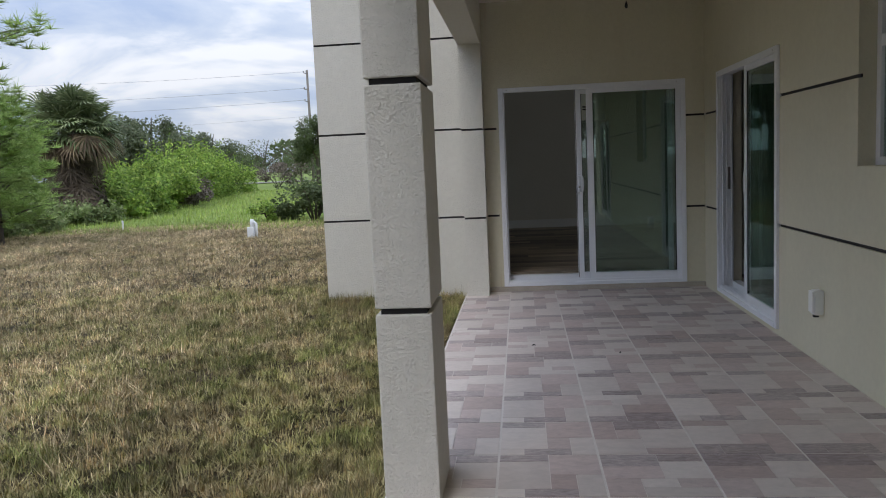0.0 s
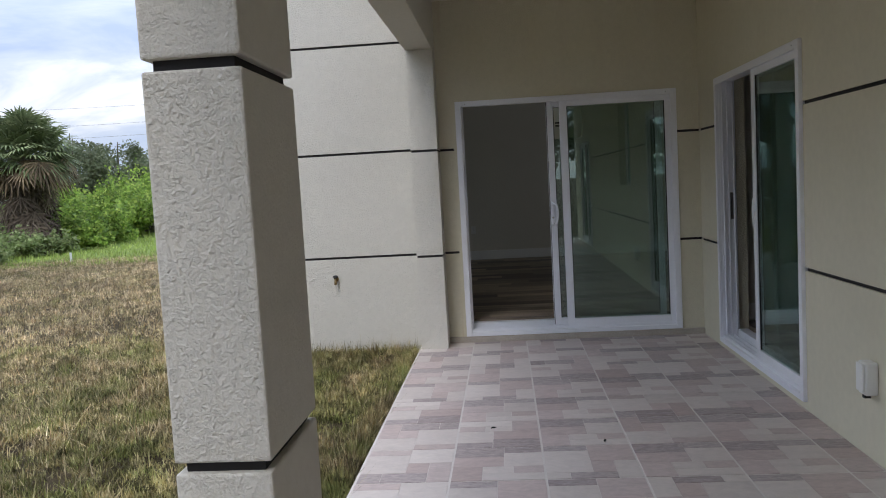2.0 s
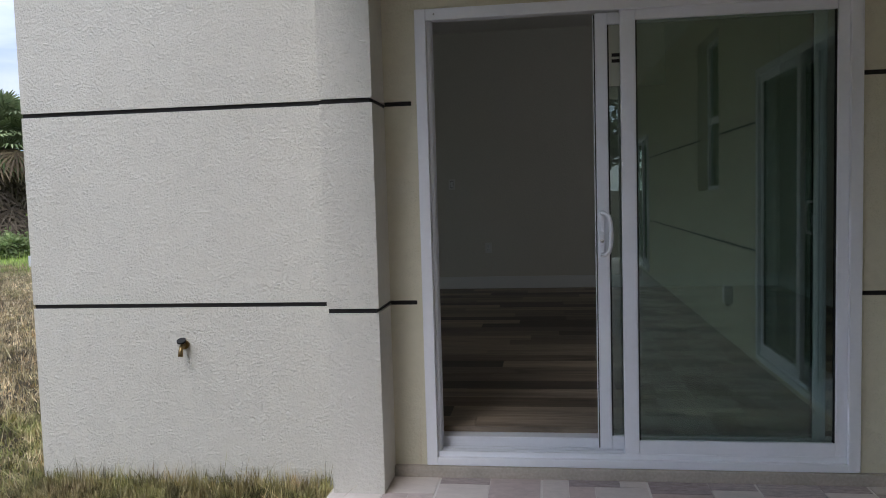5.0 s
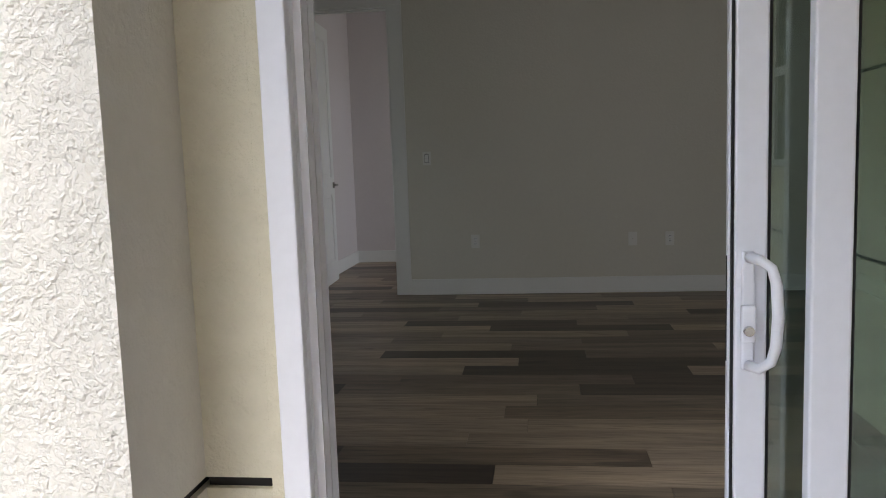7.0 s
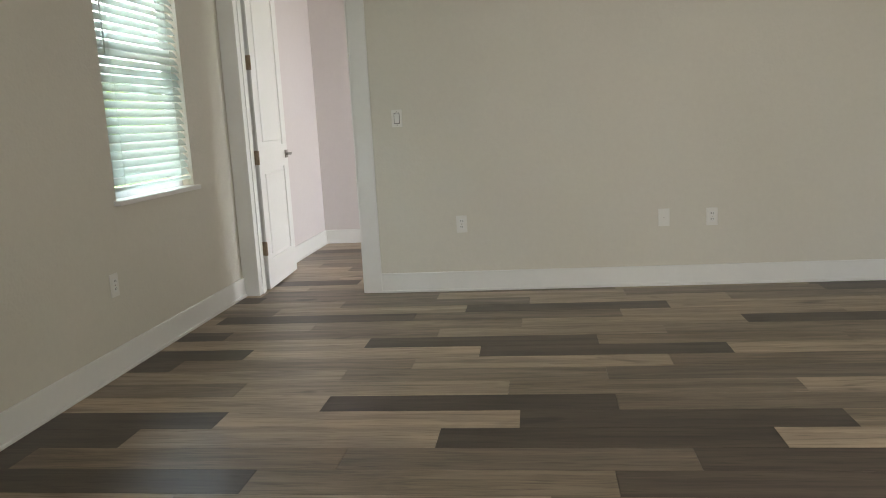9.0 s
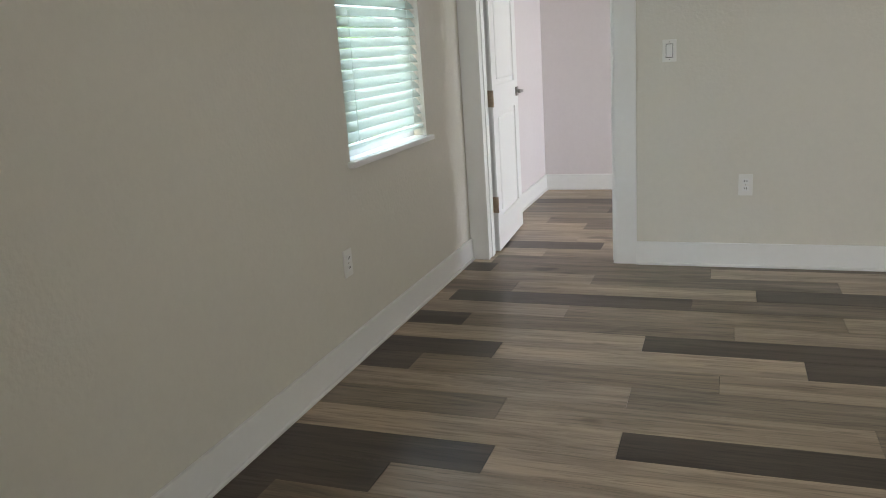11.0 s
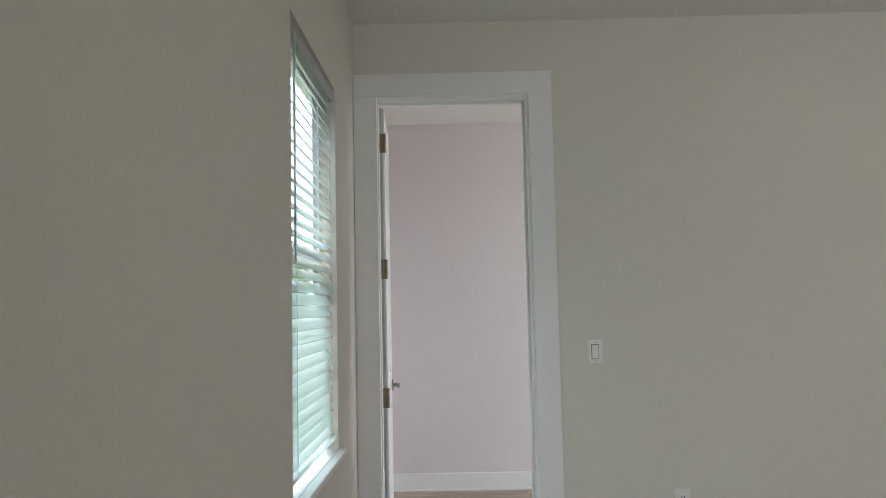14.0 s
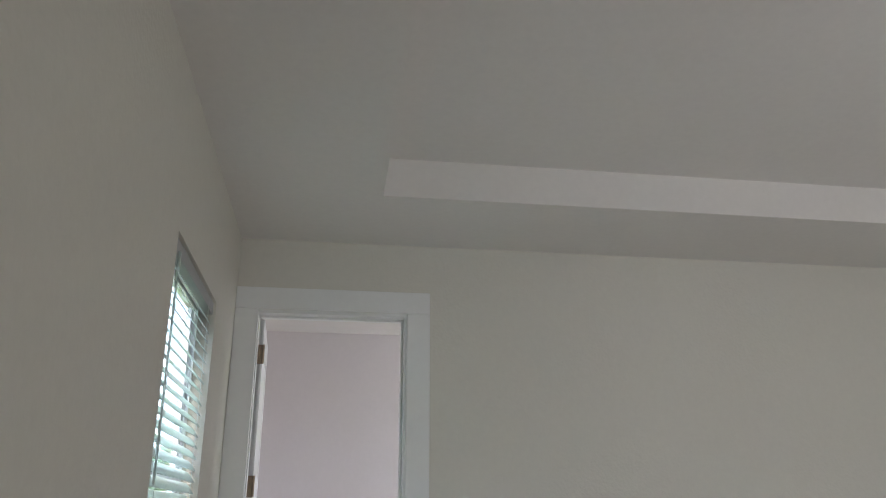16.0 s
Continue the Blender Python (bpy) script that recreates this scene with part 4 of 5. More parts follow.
def shrub(name, x, y, rx, ry, h, n, size, mat, label, lumps=14, category="shrub", group="", twigs=9, z0=G):
    s = thing(name, (x, y, z0), label, category, group)
    p = [lumpy(n, 0, 0, 0, rx, ry, h, lumps)]
    for k in range(lumps * 2):
        a, q = rng.uniform(0, 2 * np.pi), math.sqrt(rng.uniform()) * 0.85
        top = h * (1 - 0.5 * q * q) * rng.uniform(0.85, 1.22)
        f = rng.uniform(0.55, 1.0, 26)[:, None]
        lean = np.array([rng.normal(0, 0.12), rng.normal(0, 0.12), 0.0]) * h
        p.append(np.array([rx * q * math.cos(a), ry * q * math.sin(a), 0.0]) + f * np.array([0, 0, top]) + lean * f ** 2 + rng.normal(0, 0.07, (26, 3)))
    p = np.concatenate(p)
    ob = new("foliage", cloud_mesh("foliage", leaves(p, size), 4, mat))
    ob.parent = s
    st = bmesh.new()
    for i in range(twigs):
        a = 2 * math.pi * i / twigs + 0.3
        q = Vector((math.cos(a) * rx * 0.5, math.sin(a) * ry * 0.5, h * (0.6 + 0.12 * math.sin(i * 2.3))))
        bm_tube(st, [(0.06 * math.cos(a), 0.06 * math.sin(a), -0.05), tuple(q * 0.45 + Vector((0, 0, 0.1))), tuple(q)], [0.03, 0.02, 0.008], 5)
    part("stems", st, M_BARK, s, "thin brown stems")
    return s


def tree(name, x, y, height, crown, n, size, mat, label, category="tree", group=""):
    t = thing(name, (x, y, G), label, category, group)
    bm = bmesh.new()
    bm_tube(bm, [(0, 0, -0.2), (0.05, 0.03, height * 0.3), (-0.05, 0.1, height * 0.62)], [0.045 * height * 0.6, 0.03 * height * 0.6, 0.02 * height * 0.6], 8)
    for i in range(6):
        a = i * 1.05
        bm_tube(bm, [(0, 0.03, height * 0.32), (crown * 0.35 * math.cos(a), crown * 0.35 * math.sin(a), height * (0.5 + 0.04 * i)), (crown * 0.7 * math.cos(a), crown * 0.7 * math.sin(a), height * (0.6 + 0.05 * i))], [0.1, 0.06, 0.02], 6)
    part("trunk", bm, M_BARK, t)
    p = lumpy(n, 0, 0, height * 0.22, crown, crown, height * 0.78, 24, 0.36)
    ob = new("crown", cloud_mesh("crown", leaves(p, size), 4, mat))
    ob.parent = t
    return t


def fan(origin, axis, up, size, droop, count=20):
    """A fan-shaped palm leaf: a ring of narrow leaflets that bend down at their tips."""
    tri = []
    axis = axis / np.linalg.norm(axis)
    side = np.cross(axis, up)
    side /= np.linalg.norm(side) + 1e-9
    for i in range(count):
        a = (i / (count - 1) - 0.5) * 3.0
        d = axis * math.cos(a) + side * math.sin(a)
        L = size * (0.75 + 0.25 * math.cos(a * 0.8)) * rng.uniform(0.85, 1.1)
        w = np.cross(d, up)
        w = w / (np.linalg.norm(w) + 1e-9) * size * 0.035
        mid = origin + d * L * 0.55 - np.array([0, 0, droop * L * 0.12])
        tip = origin + d * L * 0.9 - np.array([0, 0, droop * L * 0.55])
        tri += [origin - w * 0.3, origin + w * 0.3, mid + w, mid - w, mid - w, mid + w, tip + w * 0.15, tip - w * 0.15]
    return tri


def palm(x, y, trunk_h):
    t = thing("cabbage_palm", (x, y, G), "shaggy cabbage palm with a skirt of dead brown fronds", "palm")
    bm = bmesh.new()
    bm_tube(bm, [(0, 0, -0.2), (0.03, 0, trunk_h * 0.5), (0, 0.03, trunk_h)], [0.3, 0.24, 0.2], 12)
    for i in range(90):
        a, z = i * 2.4, 0.15 + (trunk_h - 0.2) * i / 90
        p = Vector((math.cos(a) * 0.24, math.sin(a) * 0.24, z))
        bm_tube(bm, [tuple(p), tuple(p + Vector((math.cos(a) * 0.14, math.sin(a) * 0.14, 0.22)))], [0.05, 0.02], 4)
    part("trunk", bm, M_BARK, t, "trunk covered in old leaf bases")
    green, dead, stalk = [], [], bmesh.new()
    for i in range(92):
        a = i * 2.39996
        el = 1.45 - 1.8 * (i / 92)
        d = np.array([math.cos(a) * math.cos(el), math.sin(a) * math.cos(el), math.sin(el)])
        o = np.array([0, 0, trunk_h])
        e = o + d * 1.0 * rng.uniform(0.7, 1.15)
        bm_tube(stalk, [tuple(o), tuple(e)], [0.02, 0.012], 4)
        green += fan(e, d + rng.normal(0, 0.15, 3), np.cross(d, np.array([-math.sin(a), math.cos(a), 0.0])) + rng.normal(0, 0.35, 3), 0.95, 0.5, 18)
    for i in range(34):
        a = i * 2.39996 + 1.0
        r = rng.uniform(0.85, 1.35)
        e = np.array([math.cos(a) * r, math.sin(a) * r, trunk_h - rng.uniform(0.0, 0.55)])
        dead += fan(e, np.array([math.cos(a) * 0.7, math.sin(a) * 0.7, -1.0]) + rng.normal(0, 0.15, 3), np.array([math.cos(a), math.sin(a), 0.4]), rng.uniform(0.5, 0.85), 0.5, 12)
    skirt = []
    for i in range(220):
        a = i * 2.39996 + 0.4
        z = trunk_h - 0.3 - (trunk_h - 0.9) * rng.uniform(0, 1)
        r = rng.uniform(0.25, 1.05) * (0.8 + 0.2 * z / trunk_h)
        skirt += fan(np.array([math.cos(a) * r, math.sin(a) * r, z]), np.array([math.cos(a) * 0.3, math.sin(a) * 0.3, -1.0]) + rng.normal(0, 0.25, 3), np.array([math.cos(a), math.sin(a), 0.2]), rng.uniform(0.4, 0.8), 0.3, 8)
    part("leaf_stalks", stalk, M_FROND, t)
    for nm, v, mt, lb in (("green_fronds", green, M_FROND, ""), ("dead_fronds", dead, M_DEADFROND, "drooping tan dead fronds"), ("frond_skirt", skirt, M_SKIRT, "dark shaggy skirt of rotted fronds")):
        ob = new(nm, cloud_mesh(nm, np.array(v), 4, mt))
        ob.parent = t
        tagged(ob, lb)
    return t


def pine(x, y, h, n_tufts, r0, low, label):
    t = thing("pine_tree", (x, y, G), label, "tree", "pines")
    bm = bmesh.new()
    bm_tube(bm, [(0, 0, -0.2), (0.03, 0, h * 0.5), (0, 0.02, h)], [0.11, 0.08, 0.02], 8)
    tri = []
    for i in range(26):
        a = i * 2.4
        z = low + (h - low) * (i / 26)
        L = r0 * (1.0 - 0.5 * (i / 26) ** 2) * rng.uniform(0.75, 1.15)
        tip = np.array([math.cos(a) * L, math.sin(a) * L, z + 0.35 * L])
        bm_tube(bm, [(0, 0, z), tuple(tip * np.array([0.55, 0.55, 1]) + np.array([0, 0, -0.12 * L])), tuple(tip)], [0.03, 0.018, 0.006], 5)
        for k in range(n_tufts):
            f = rng.uniform(0.3, 1.05)
            c = np.array([math.cos(a) * L * f, math.sin(a) * L * f, z + 0.35 * L * f * f]) + rng.normal(0, 0.13, 3)
            for q in range(30):
                d = rng.normal(size=3)
                d[2] = abs(d[2]) * 0.7
                d /= np.linalg.norm(d)
                w = np.cross(d, rng.normal(size=3))
                w = w / np.linalg.norm(w) * 0.009
                tri += [c - w, c + w, c + d * rng.uniform(0.14, 0.28)]
    part("trunk", bm, M_BARK, t)
    ob = new("needles", cloud_mesh("needles", np.array(tri), 3, M_NEEDLE))
    ob.parent = t
    return t


# ground, one sheet to the horizon
gm = bmesh.new()
xs = [-900, -300, -120] + [-60 + 3 * i for i in range(20)] + [0, 8, 120, 900]
ys = [-900, -200, -60] + [-30 + 3 * i for i in range(34)] + [90, 300, 900]
gv = [[gm.verts.new((x, y, G + (0.0 if x > -3 else 0.10 * noise.noise(Vector((x * 0.08, y * 0.08, 0)))))) for y in ys] for x in xs]
for i in range(len(xs) - 1):
    for j in range(len(ys) - 1):
        f = gm.faces.new((gv[i][j], gv[i + 1][j], gv[i + 1][j + 1], gv[i][j + 1]))
        f.smooth = True
structure("ground", gm, M_GROUND, "patchy dry lawn soil reaching to the horizon")
structure("road", boxed((-120, 80, G + 0.02), (30, 84, G + 0.12)), M_ROAD, "pale road far beyond the meadow")


def ground_z(x, y):
    return G + 0.10 * np.array([noise.noise((a * 0.08, b * 0.08, 0.0)) if a < -3 else 0.0 for a, b in zip(x, y)])


# lawn
def sow(n, x0, x1, y0, y1, power):
    x = x1 - (x1 - x0) * rng.uniform(0, 1, n) ** power
    y = rng.uniform(y0, y1, n)
    keep = np.array([noise.noise(Vector((a * 1.7, b * 1.7, 3.0))) + 0.5 * noise.noise(Vector((a * 6, b * 6, 1.0))) > -0.42 + 0.35 * r for a, b, r in zip(x, y, rng.uniform(-1, 1, n))])
    keep &= ~((x > -1.86) & (y > -0.11))
    return x[keep], y[keep]


def tufts(x, y, each, spread):
    """Several blades round each rooting point."""
    n = len(x) * each
    return np.repeat(x, each) + rng.normal(0, spread, n), np.repeat(y, each) + rng.normal(0, spread, n)


def grass(x, y, each, spread, tall, thin):
    scale = np.repeat(rng.uniform(0.5, 1.5, len(x)), each)
    x, y = tufts(x, y, each, spread)
    ok = ~((x > -1.86) & (y > -0.11)) & (x < -0.445)
    x, y, scale = x[ok], y[ok], scale[ok]
    return blades(x, y, ground_z(x, y) - 0.004, rng.gamma(4.0, tall / 4, len(x)) * scale, rng.uniform(thin * 0.6, thin * 1.4, len(x)), 0.95)


side = grass(*sow(34000, -17.0, -6.0, -13.0, -3.5, 1.0), 6, 0.03, 0.05, 0.0035)
back = grass(*sow(16000, -7.0, -0.45, -13.0, -8.0, 1.0), 6, 0.03, 0.05, 0.003)
near = grass(*sow(42000, -7.0, -0.41, -8.2, 1.0, 1.5), 12, 0.022, 0.037, 0.0032)
tagged(new("lawn_grass", cloud_mesh("lawn_grass", np.concatenate([near, side, back]), 3, M_BLADE)), "patchy half-dry lawn grass, straw and green", "grass", "", "stuff")
mid = grass(*sow(90000, -17.0, -1.87, -4.5, 12.0, 1.0), 6, 0.03, 0.05, 0.0035)
tagged(new("dry_lawn_grass", cloud_mesh("dry_lawn_grass", mid, 3, M_BLADE_DRY)), "straw-coloured dry lawn grass towards the meadow", "grass", "", "stuff")
# longer tufts against the wall and the patio's edge
x = np.concatenate([rng.uniform(-1.85, -0.42, 9000), rng.uniform(-0.56, -0.445, 9000)])
y = np.concatenate([-0.105 - rng.gamma(1.6, 0.09, 9000), rng.uniform(-8, -0.3, 9000)])
hh = rng.gamma(5.0, 0.014, len(x))
tagged(new("edge_grass", cloud_mesh("edge_grass", blades(x, y, np.full(len(x), G), hh, rng.uniform(0.0016, 0.0034, len(x)), 0.8), 3, M_BLADE)), "longer unmown grass against the wall", "grass", "", "stuff")
# green meadow past the lawn
n = 60000
x, y = rng.uniform(-34, -1.9, n), 10.5 + 36 * rng.uniform(0, 1, n) ** 1.6
hh = rng.gamma(4.0, 0.034, n) * (0.5 + 0.5 * np.clip((y - 10) / 8, 0, 1))
tagged(new("meadow_grass", cloud_mesh("meadow_grass", blades(x, y, ground_z(x, y), hh, rng.uniform(0.008, 0.02, n), 0.5), 3, M_MEADOW)), "longer bright green meadow grass", "grass", "", "stuff")

# plants beyond the lawn
palm(-14.35, 16.4, 2.9)
pine(-11.25, 8.0, 3.2, 44, 1.3, 0.5, "young pine with long green needles")
pine(-9.9, 4.3, 6.4, 34, 2.0, 3.1, "taller pine with long green needles")
BRIGHT = "dense bright green shrub beside the meadow"
for x, y, rx, ry, h, n in ((-13.9, 17.2, 1.8, 1.4, 1.1, 8000), (-14.6, 20.0, 2.0, 1.8, 1.5, 9000), (-15.0, 23.0, 2.0, 2.1, 2.1, 10000), (-15.9, 26.6, 2.2, 2.3, 2.7, 10000), (-17.0, 30.6, 2.3, 2.6, 3.2, 10000), (-17.8, 34.8, 2.1, 2.6, 3.1, 9000), (-18.0, 39.2, 1.9, 2.6, 2.2, 7000), (-17.0, 21.6, 2.2, 2.2, 2.4, 8000)):
    shrub("bright_shrub", x, y, rx, ry, h, n, 0.13, M_LEAF, BRIGHT, 34, group="shrub thicket")
for x, y, rx, ry, h, n in ((-15.9, 14.4, 1.6, 1.5, 1.2, 4600), (-17.6, 18.5, 2.6, 2.4, 2.3, 6500), (-14.0, 13.6, 1.6, 1.3, 0.9, 5200), (-13.2, 15.2, 1.2, 0.9, 0.6, 4000), (-13.3, 11.2, 1.4, 1.3, 0.9, 5200), (-12.9, 9.2, 1.4, 1.2, 0.9, 5200), (-12.2, 6.6, 1.3, 1.2, 0.9, 4600)):
    shrub("undergrowth", x, y, rx, ry, h, n, 0.10, M_WEED, "dull green weedy undergrowth below the trees", 22, group="shrub thicket")
shrub("dead_brush", -14.1, 25.0, 0.9, 0.9, 1.5, 3000, 0.10, M_TWIG, "grey leafless brush among green shrubs", 10, group="shrub thicket")
shrub("low_bush", -5.5, 13.0, 1.2, 1.0, 1.2, 7500, 0.09, M_LEAF_DARK, "dark green low bush at the lawn's edge", 16)
shrub("low_bush", -6.9, 13.4, 0.7, 0.6, 0.5, 2800, 0.09, M_LEAF, "sprawling green low bush at the lawn's edge", 10)
for x, y, h, r, n in ((-18.8, 27, 5.0, 2.3, 9000), (-21.2, 31, 5.7, 2.7, 9000), (-19.6, 32.5, 5.2, 2.4, 8000), (-23.5, 27, 5.4, 2.8, 7000), (-21.5, 38, 5.2, 2.8, 8000), (-21.0, 44, 4.7, 2.6, 7000), (-26, 22, 5.0, 3.0, 6000)):
    tree("wild_tree", x, y, h, r, n, 0.14, M_LEAF_GREY, "grey-green scrubby tree behind the shrubs", group="scrub trees")
# trees added out of view: they block low sky and show in the glass
for x, y, h, r, n in ((-16.0, -1.0, 6.5, 2.8, 7000), (-15.5, -5.5, 9.4, 3.6, 8000), (-14.6, -9.5, 9.0, 3.4, 8000), (-15.4, -15.0, 9.8, 3.8, 8000), (-14.8, -21.5, 9.2, 3.8, 7000), (-7.0, -27.0, 8.2, 3.6, 7000), (-1.0, -29.0, 7.6, 3.6, 7000), (5.0, -28.0, 8.4, 3.8, 7000)):
    tree("wild_tree", x, y, h, r, n, 0.24, M_LEAF_DARK, "dark tree added out of view at the edge of the lawn", group="scrub trees")
for x, y, h, r, n in ((-17.8, 60, 7.0, 2.8, 16000), (-14.5, 66, 8.0, 4.0, 14000), (-24.5, 78, 5.2, 4.0, 3200), (-30, 82, 5.8, 4.4, 3200), (-20.5, 92, 6.5, 4.5, 3000), (-36, 74, 5.6, 4.5, 3000), (-28, 96, 6.5, 5, 3000)):
    tree("far_oak", x, y, h, r, n, 0.17, M_LEAF_DARK, "dark rounded oak across the meadow", group="far trees")
shrub("far_brush", -20.5, 57, 3.0, 2.0, 2.4, 5000, 0.11, M_TWIG, "grey-brown brush under the far oaks", 12)
woods = np.concatenate([lumpy(2400, -115 + 12 * i, 112 + 8 * math.sin(i * 1.9), G, 9, 5, 8.0 + 2.0 * math.sin(i * 2.7), 12) for i in range(20)])
tagged(new("far_woods", cloud_mesh("far_woods", leaves(woods, 0.9), 4, M_LEAF_DARK)), "distant dark tree line beyond the road", "woods", "", "stuff")

# things on the lawn
u = thing("well_head", (-5.62, 8.25, G - 0.04), "white plastic pipe box standing in the lawn", "utility box")
part("housing", boxed((-0.075, -0.075, -0.05), (0.075, 0.075, 0.26), 0.01), M_PVC, u)
part("pipe", bm_tube(bmesh.new(), [(0.1, 0.02, -0.05), (0.1, 0.02, 0.33), (0.06, 0.02, 0.36), (-0.02, 0.02, 0.36)], 0.032, 10), M_PVC, u, "white pipe with an elbow")
part("cap", bm_tube(bmesh.new(), [(0.02, 0, 0.255), (0.02, 0, 0.42)], 0.04, 10), M_PVC, u, "grey-white pipe cap")
st = tagged(new("survey_stake", mesh_of("survey_stake", boxed((-10.31, 11.54, G - 0.05), (-10.27, 11.57, G + 0.27), 0.004), M_PVC)), "short pale survey stake in the lawn", "stake")

# power line
pl = thing("utility_pole", (-23.2, 78.4, G), "weathered wooden utility pole with wires", "pole")
part("shaft", bm_tube(bmesh.new(), [(0, 0, -0.5), (0, 0, 12.4)], [0.17, 0.12], 10), M_POLE, pl)
for k, z in enumerate((12.0, 10.2, 8.9)):
    ins = bm_tube(bmesh.new(), [(0, -0.12, z), (-0.35, -0.2, z + 0.1), (-0.35, -0.2, z + 0.3)], [0.05, 0.05, 0.07], 6)
    part("insulator", ins, M_POLE, pl, "grey insulator bracket")
for z in (12.2, 10.4, 9.1, 7.3):
    wpts = [(-23.2 - 30 * s, 78.2 - 9 * s, G + z - 0.9 * 4 * (s / 2.2) * (1 - s / 2.2)) for s in np.linspace(0, 2.2, 12)]
    tagged(new("power_wire", mesh_of("power_wire", bm_tube(bmesh.new(), wpts, 0.010 if z > 8 else 0.006, 5), M_DARK)), "thin dark overhead power wire", "wire", "power wires")

# fittings on the outside walls
sp = thing("hose_spigot", (-1.105, YB, 0.435), "brass hose spigot on the stucco wall", "spigot")
part("flange", bm_tube(bmesh.new(), [(0, 0, 0), (0, -0.012, 0)], 0.02, 12), M_BRASS, sp)
part("valve_body", bm_tube(bmesh.new(), [(0, -0.01, 0), (0, -0.035, -0.003), (0, -0.05, -0.02), (0, -0.054, -0.045)], [0.009, 0.011, 0.01, 0.012], 10), M_BRASS, sp)
part("hand_wheel", bm_tube(bmesh.new(), [(0, -0.036, 0.018), (0, -0.04, 0.027)], 0.021, 10), M_DARK, sp, "dark red-brown tap wheel")
ch = thing("pull_chain", (0.888, -2.687, 2.1), "thin dark pull chain hanging from the porch ceiling", "chain")
part("chain", bm_tube(bmesh.new(), [(0, 0, 0.02), (0.002, 0, 0.6)], 0.0016, 6), M_DARK, ch)
part("knob", bm_tube(bmesh.new(), [(0, 0, -0.012), (0, 0, 0.0), (0, 0, 0.03)], [0.006, 0.011, 0.004], 10), M_DARK, ch, "dark teardrop knob")
bx = thing("outdoor_outlet", (XR, -3.035, 0.22), "white weatherproof outlet box on the stucco wall", "outlet")
part("cover", boxed((-0.055, -0.04, -0.075), (0, 0.04, 0.075), 0.008), M_PLATE, bx)
part("lid", boxed((-0.068, -0.034, -0.06), (-0.055, 0.034, 0.07), 0.005), M_PLATE, bx)
part("cord_knockout", boxed((-0.05, -0.012, -0.092), (-0.02, 0.012, -0.075), 0.003), M_DARK, bx, "dark cord hole")


def window_side():
    w = tagged(new("window_2"), "white single-hung window recessed in the stucco wall", "window", "", "structure")
    y0, y1, z0, z1 = W2
    f = bmesh.new()
    for a, b, c, d in ((y0, y0 + 0.05, z0, z1), (y1 - 0.05, y1, z0, z1), (y0 + 0.05, y1 - 0.05, z0, z0 + 0.05), (y0 + 0.05, y1 - 0.05, z1 - 0.05, z1), (y0 + 0.05, y1 - 0.05, 1.66, 1.72)):
        bm_box(f, (XR + 0.09, a, c), (XR + 0.14, b, d), 0.003)
    part("frame", f, M_VINYL, w)
    for a, b in ((z0 + 0.05, 1.66), (1.72, z1 - 0.05)):
        g = part("pane", boxed((XR + 0.11, y0 + 0.05, a), (XR + 0.116, y1 - 0.05, b)), M_GLASS, w, "dark tinted glass pane")
        g.visible_shadow = False
    part("sill", boxed((XR + 0.003, y0 + 0.002, z0 - 0.01), (XR + 0.09, y1 - 0.002, z0 + 0.006), 0.003), M_STUCCO_SMOOTH, w)
    return w


window_side()

# ---- floor pieces: patio tiles and vinyl planks ----
PITCH = 0.4407
# printed blocks of a tile, in sixths of its side, with their tone: 0 pale, 1 mauve, 2 grained
LAYOUTS = [
    [(0, 5, 3, 6, 2), (0, 1, 3, 5, 0), (0, 0, 1.5, 1, 0), (1.5, 0, 4.5, 1, 2), (3, 3, 6, 6, 1), (3, 1, 4.5, 3, 1), (4.5, 0, 6, 3, 0)],
    [(0, 5, 3, 6, 1), (0, 1.6, 3, 5, 0), (0, 0, 1.5, 1.6, 2), (1.5, 0, 4.5, 1.6, 2), (3, 3.4, 6, 6, 0), (3, 1.6, 4.5, 3.4, 1), (4.5, 0, 6, 3.4, 1)],
    [(0, 4.2, 3.4, 6, 2), (0, 2.4, 3.4, 4.2, 1), (3.4, 4.9, 6, 6, 2), (3.4, 2.4, 6, 4.9, 0), (0, 0, 2, 2.4, 1), (2, 0, 6, 1.2, 0), (2, 1.2, 4, 2.4, 0), (4, 1.2, 6, 2.4, 1)],
]


def tile_mesh(layout, flip, width):
    u = (PITCH - 0.008) / 6
    bm = bmesh.new()
    for a, b, c, d, tone in layout:
        if flip:
            a, b, c, d = 6 - c, 6 - d, 6 - a, 6 - b
        if a * u + 0.004 >= width - 0.01:
            continue
        n = len(bm.faces)
        bm_box(bm, (0.004 + a * u + 0.0015, 0.004 + b * u + 0.0015, -0.0135), (min(0.004 + c * u - 0.0015, width - 0.003), 0.004 + d * u - 0.0015, 0))
        bm.faces.ensure_lookup_table()
        for f in bm.faces[n:]:
            f.material_index = tone
    me = mesh_of("tile", bm, M_TILE)
    me.materials.append(M_TILE_PINK)
    me.materials.append(M_TILE_DARK)
    return me


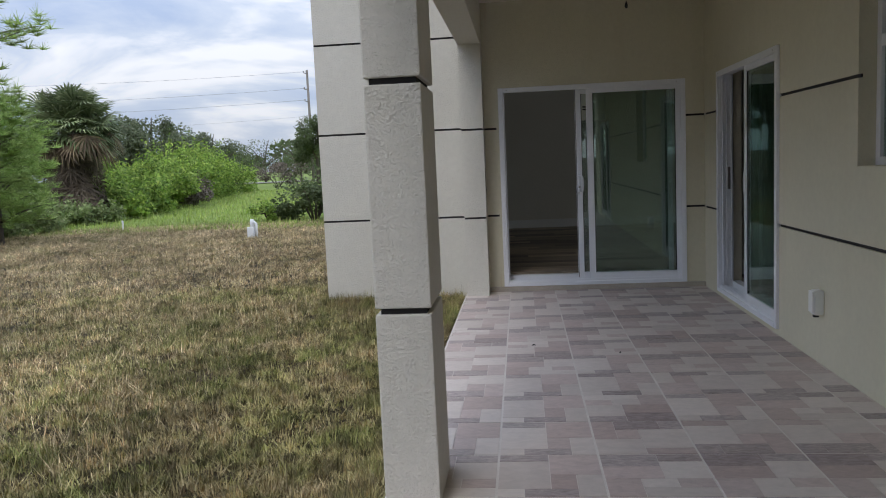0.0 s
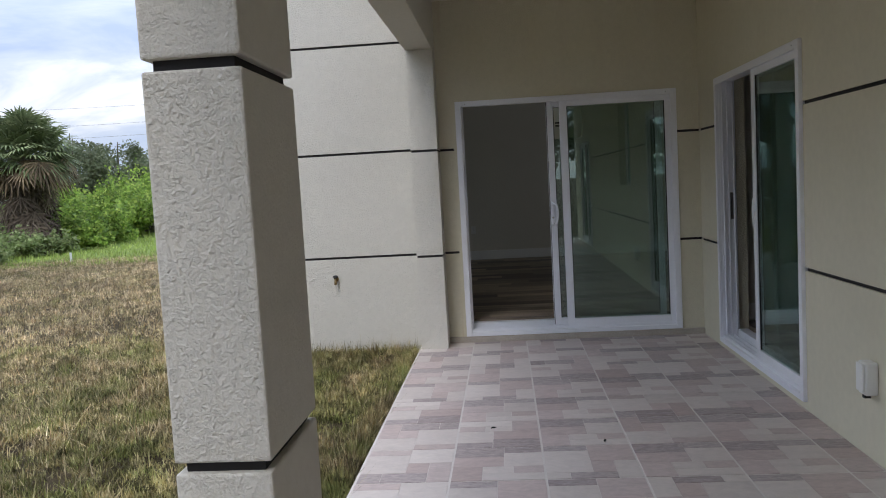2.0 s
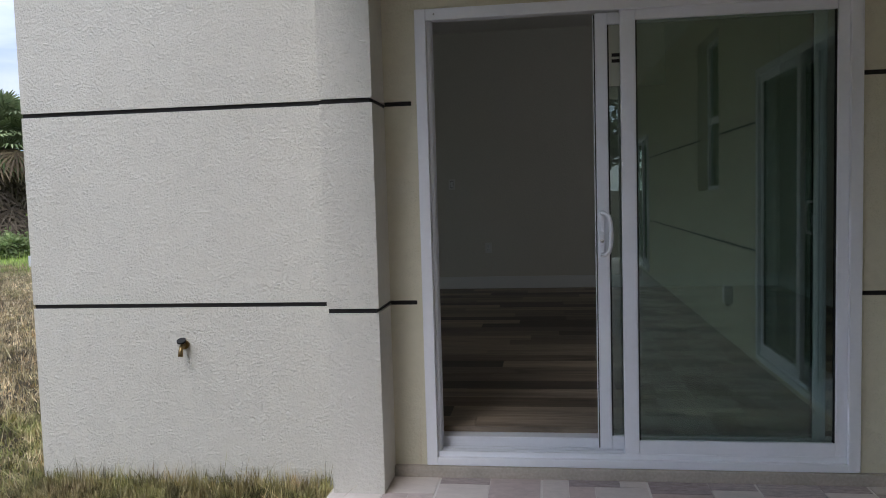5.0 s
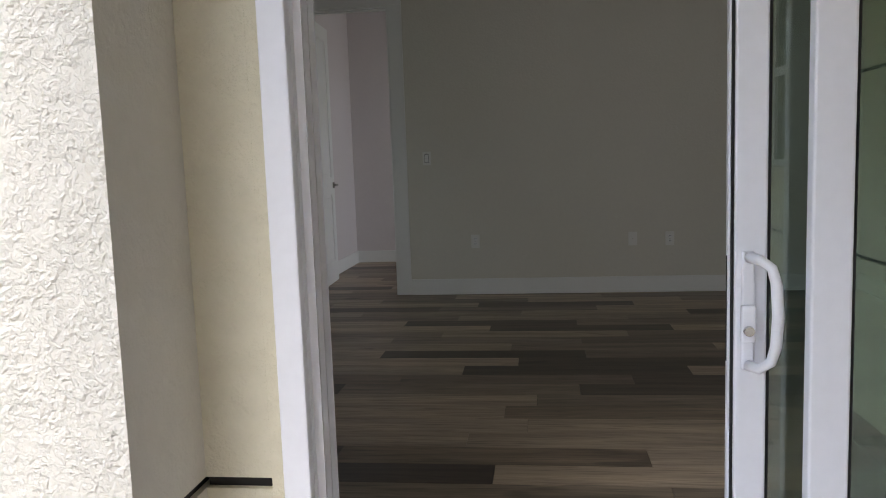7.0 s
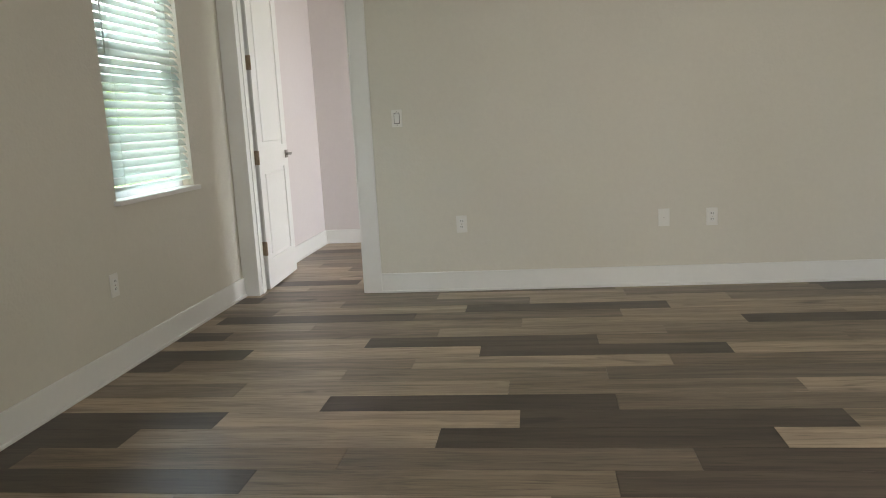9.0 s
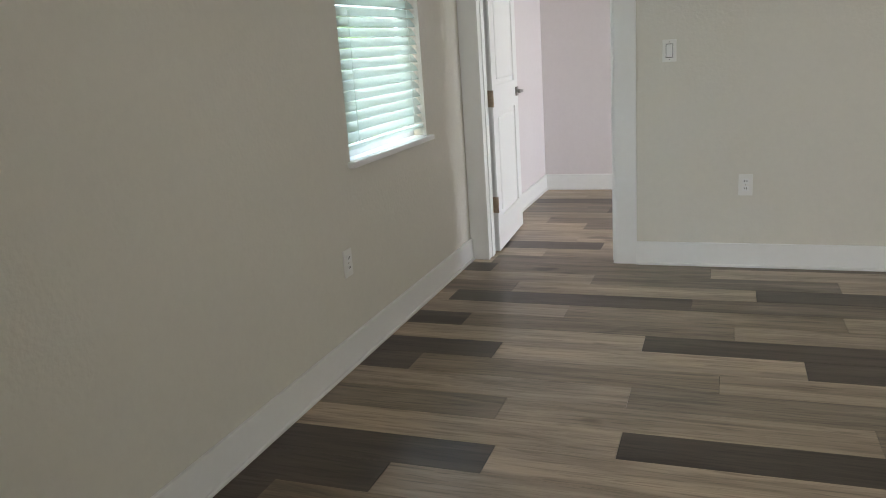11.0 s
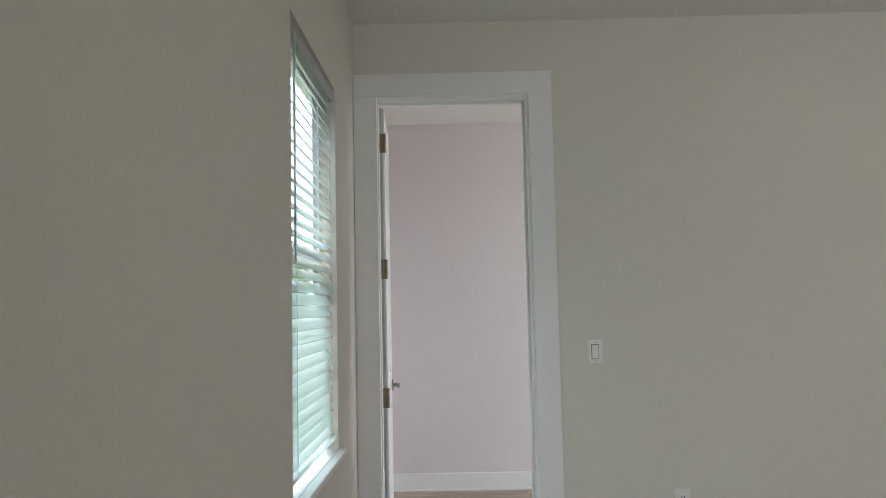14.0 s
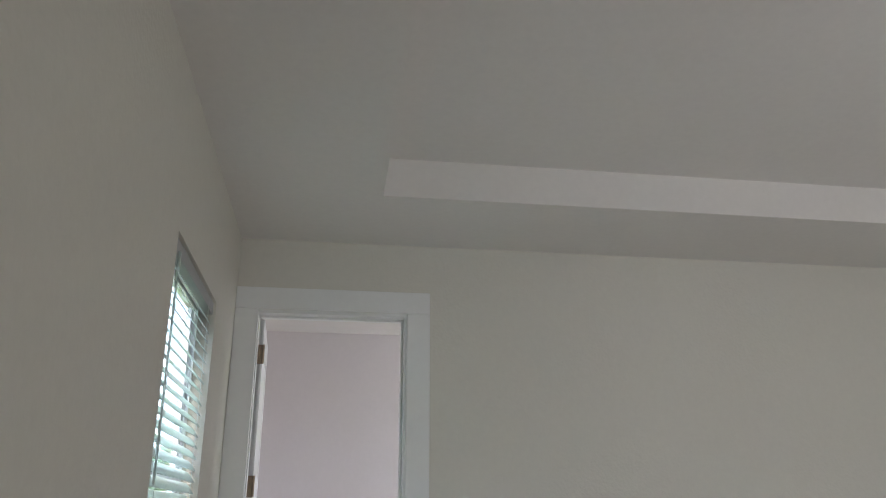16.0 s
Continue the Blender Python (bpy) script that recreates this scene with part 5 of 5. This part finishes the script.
slab = bpy.data.objects["patio_slab"]
pick = random.Random(5)
for width in (PITCH, XR - (-0.397 + 5 * PITCH)):
    kinds = [tile_mesh(l, flip, width) for flip in (0, 1) for l in LAYOUTS]
    for i in (range(5) if width == PITCH else (5,)):
        for j in range(25):
            y0 = -4.04 + (8 - j) * PITCH
            if y0 < END or y0 + PITCH > YW + 0.005:
                continue
            t = new("tile", pick.choices(kinds, (6, 3, 1, 1, 1, 1) if i < 2 else (2, 2, 5, 1, 1, 3))[0])
            t.location = (-0.397 + i * PITCH, y0, P + pick.uniform(-0.0006, 0.0006))
            t.parent = slab
part("threshold_curb", boxed((-0.165, YW - 0.03, P - 0.01), (XR - 0.002, YW, P + 0.047), 0.004), M_CURB, slab, "rough mortar curb under the sliding door")

for x, y, turn in ((0.235, -2.41, 20), (0.81, -2.67, 75)):
    dl = tagged(new("fallen_leaf", mesh_of("fallen_leaf", bm_tube(bmesh.new(), [(-0.016, 0, 0.003), (-0.006, 0.003, 0.007), (0.006, 0.002, 0.006), (0.016, -0.002, 0.003)], [0.001, 0.005, 0.005, 0.001], 6), M_DARK)), "tiny dark curled leaf scrap on the tiles", "leaf", "leaf scraps")
    dl.matrix_world = pose(x, y, P, 0, 0, turn)

ROW, LEN = 0.1785, 1.22
floor_b = bpy.data.objects["floor_bedroom"]
lengths = {}
TONES = {"D": M_PLANK_DARK, "M": M_PLANK, "L": M_PLANK_LIGHT}
# one joint of each row near the door, and the tones of the planks about it
LAID = {-9: (0.60, "DMDM"), -8: (0.88, "MMDM"), -7: (-0.02, "DLDL"), -6: (0.28, "DLDM"), -5: (0.67, "LDML"), -4: (0.225, "MLML"), -3: (0.66, "LMMD"), -2: (0.97, "MLMM"),
        -1: (0.06, "DLDL"), 0: (0.66, "LDMM"), 1: (-0.195, "DMLM"), 2: (0.26, "LMLD"), 3: (-0.385, "LDML"), 4: (-0.09, "MLDL"), 5: (0.30, "LMLM"), 6: (0.91, "MLMD"),
        8: (-0.08, "LMLM"), 9: (0.25, "DLMM"), 12: (0.05, "LMLM"), 15: (0.14, "MDML"), 17: (0.17, "DLMM")}


def plank_mesh(length, width, tone):
    key = (round(length, 3), round(width, 3), tone)
    if key not in lengths:
        lengths[key] = mesh_of("plank", boxed((0.0007, 0.0007, -0.008), (length - 0.0007, width - 0.0007, 0.0)), TONES[tone])
    return lengths[key]


part("floor_nosing", boxed((-0.018, 0.137, -0.03), (1.788, 0.1415, -0.001), 0.001), M_PLANK, floor_b, "brown edge of the planks at the door")
first = -math.ceil((PLANK_Y - 0.14) / ROW)
for r in range(first, 22):
    y = PLANK_Y + r * ROW
    if y > HY1 - 0.01:
        break
    x_end = XRM if y < YF + 0.1 else HX1
    a, b = max(y, 0.142), min(y + ROW, HY1)
    joint, tones = LAID.get(r, (pick.uniform(-0.6, 0.6), "".join(pick.choice("LMLMDLM") for q in range(4))))
    for q in range(-3, 4):
        x = joint + q * LEN
        tone = tones[q + 2] if 0 <= q + 2 < 4 else pick.choice("DML")
        x0, x1 = max(x, XL - 0.03), min(x + LEN, x_end)
        if x1 - x0 > 0.03:
            p = new("plank", plank_mesh(x1 - x0, b - a, tone))
            p.location = (x0, a, 0)
            p.parent = floor_b
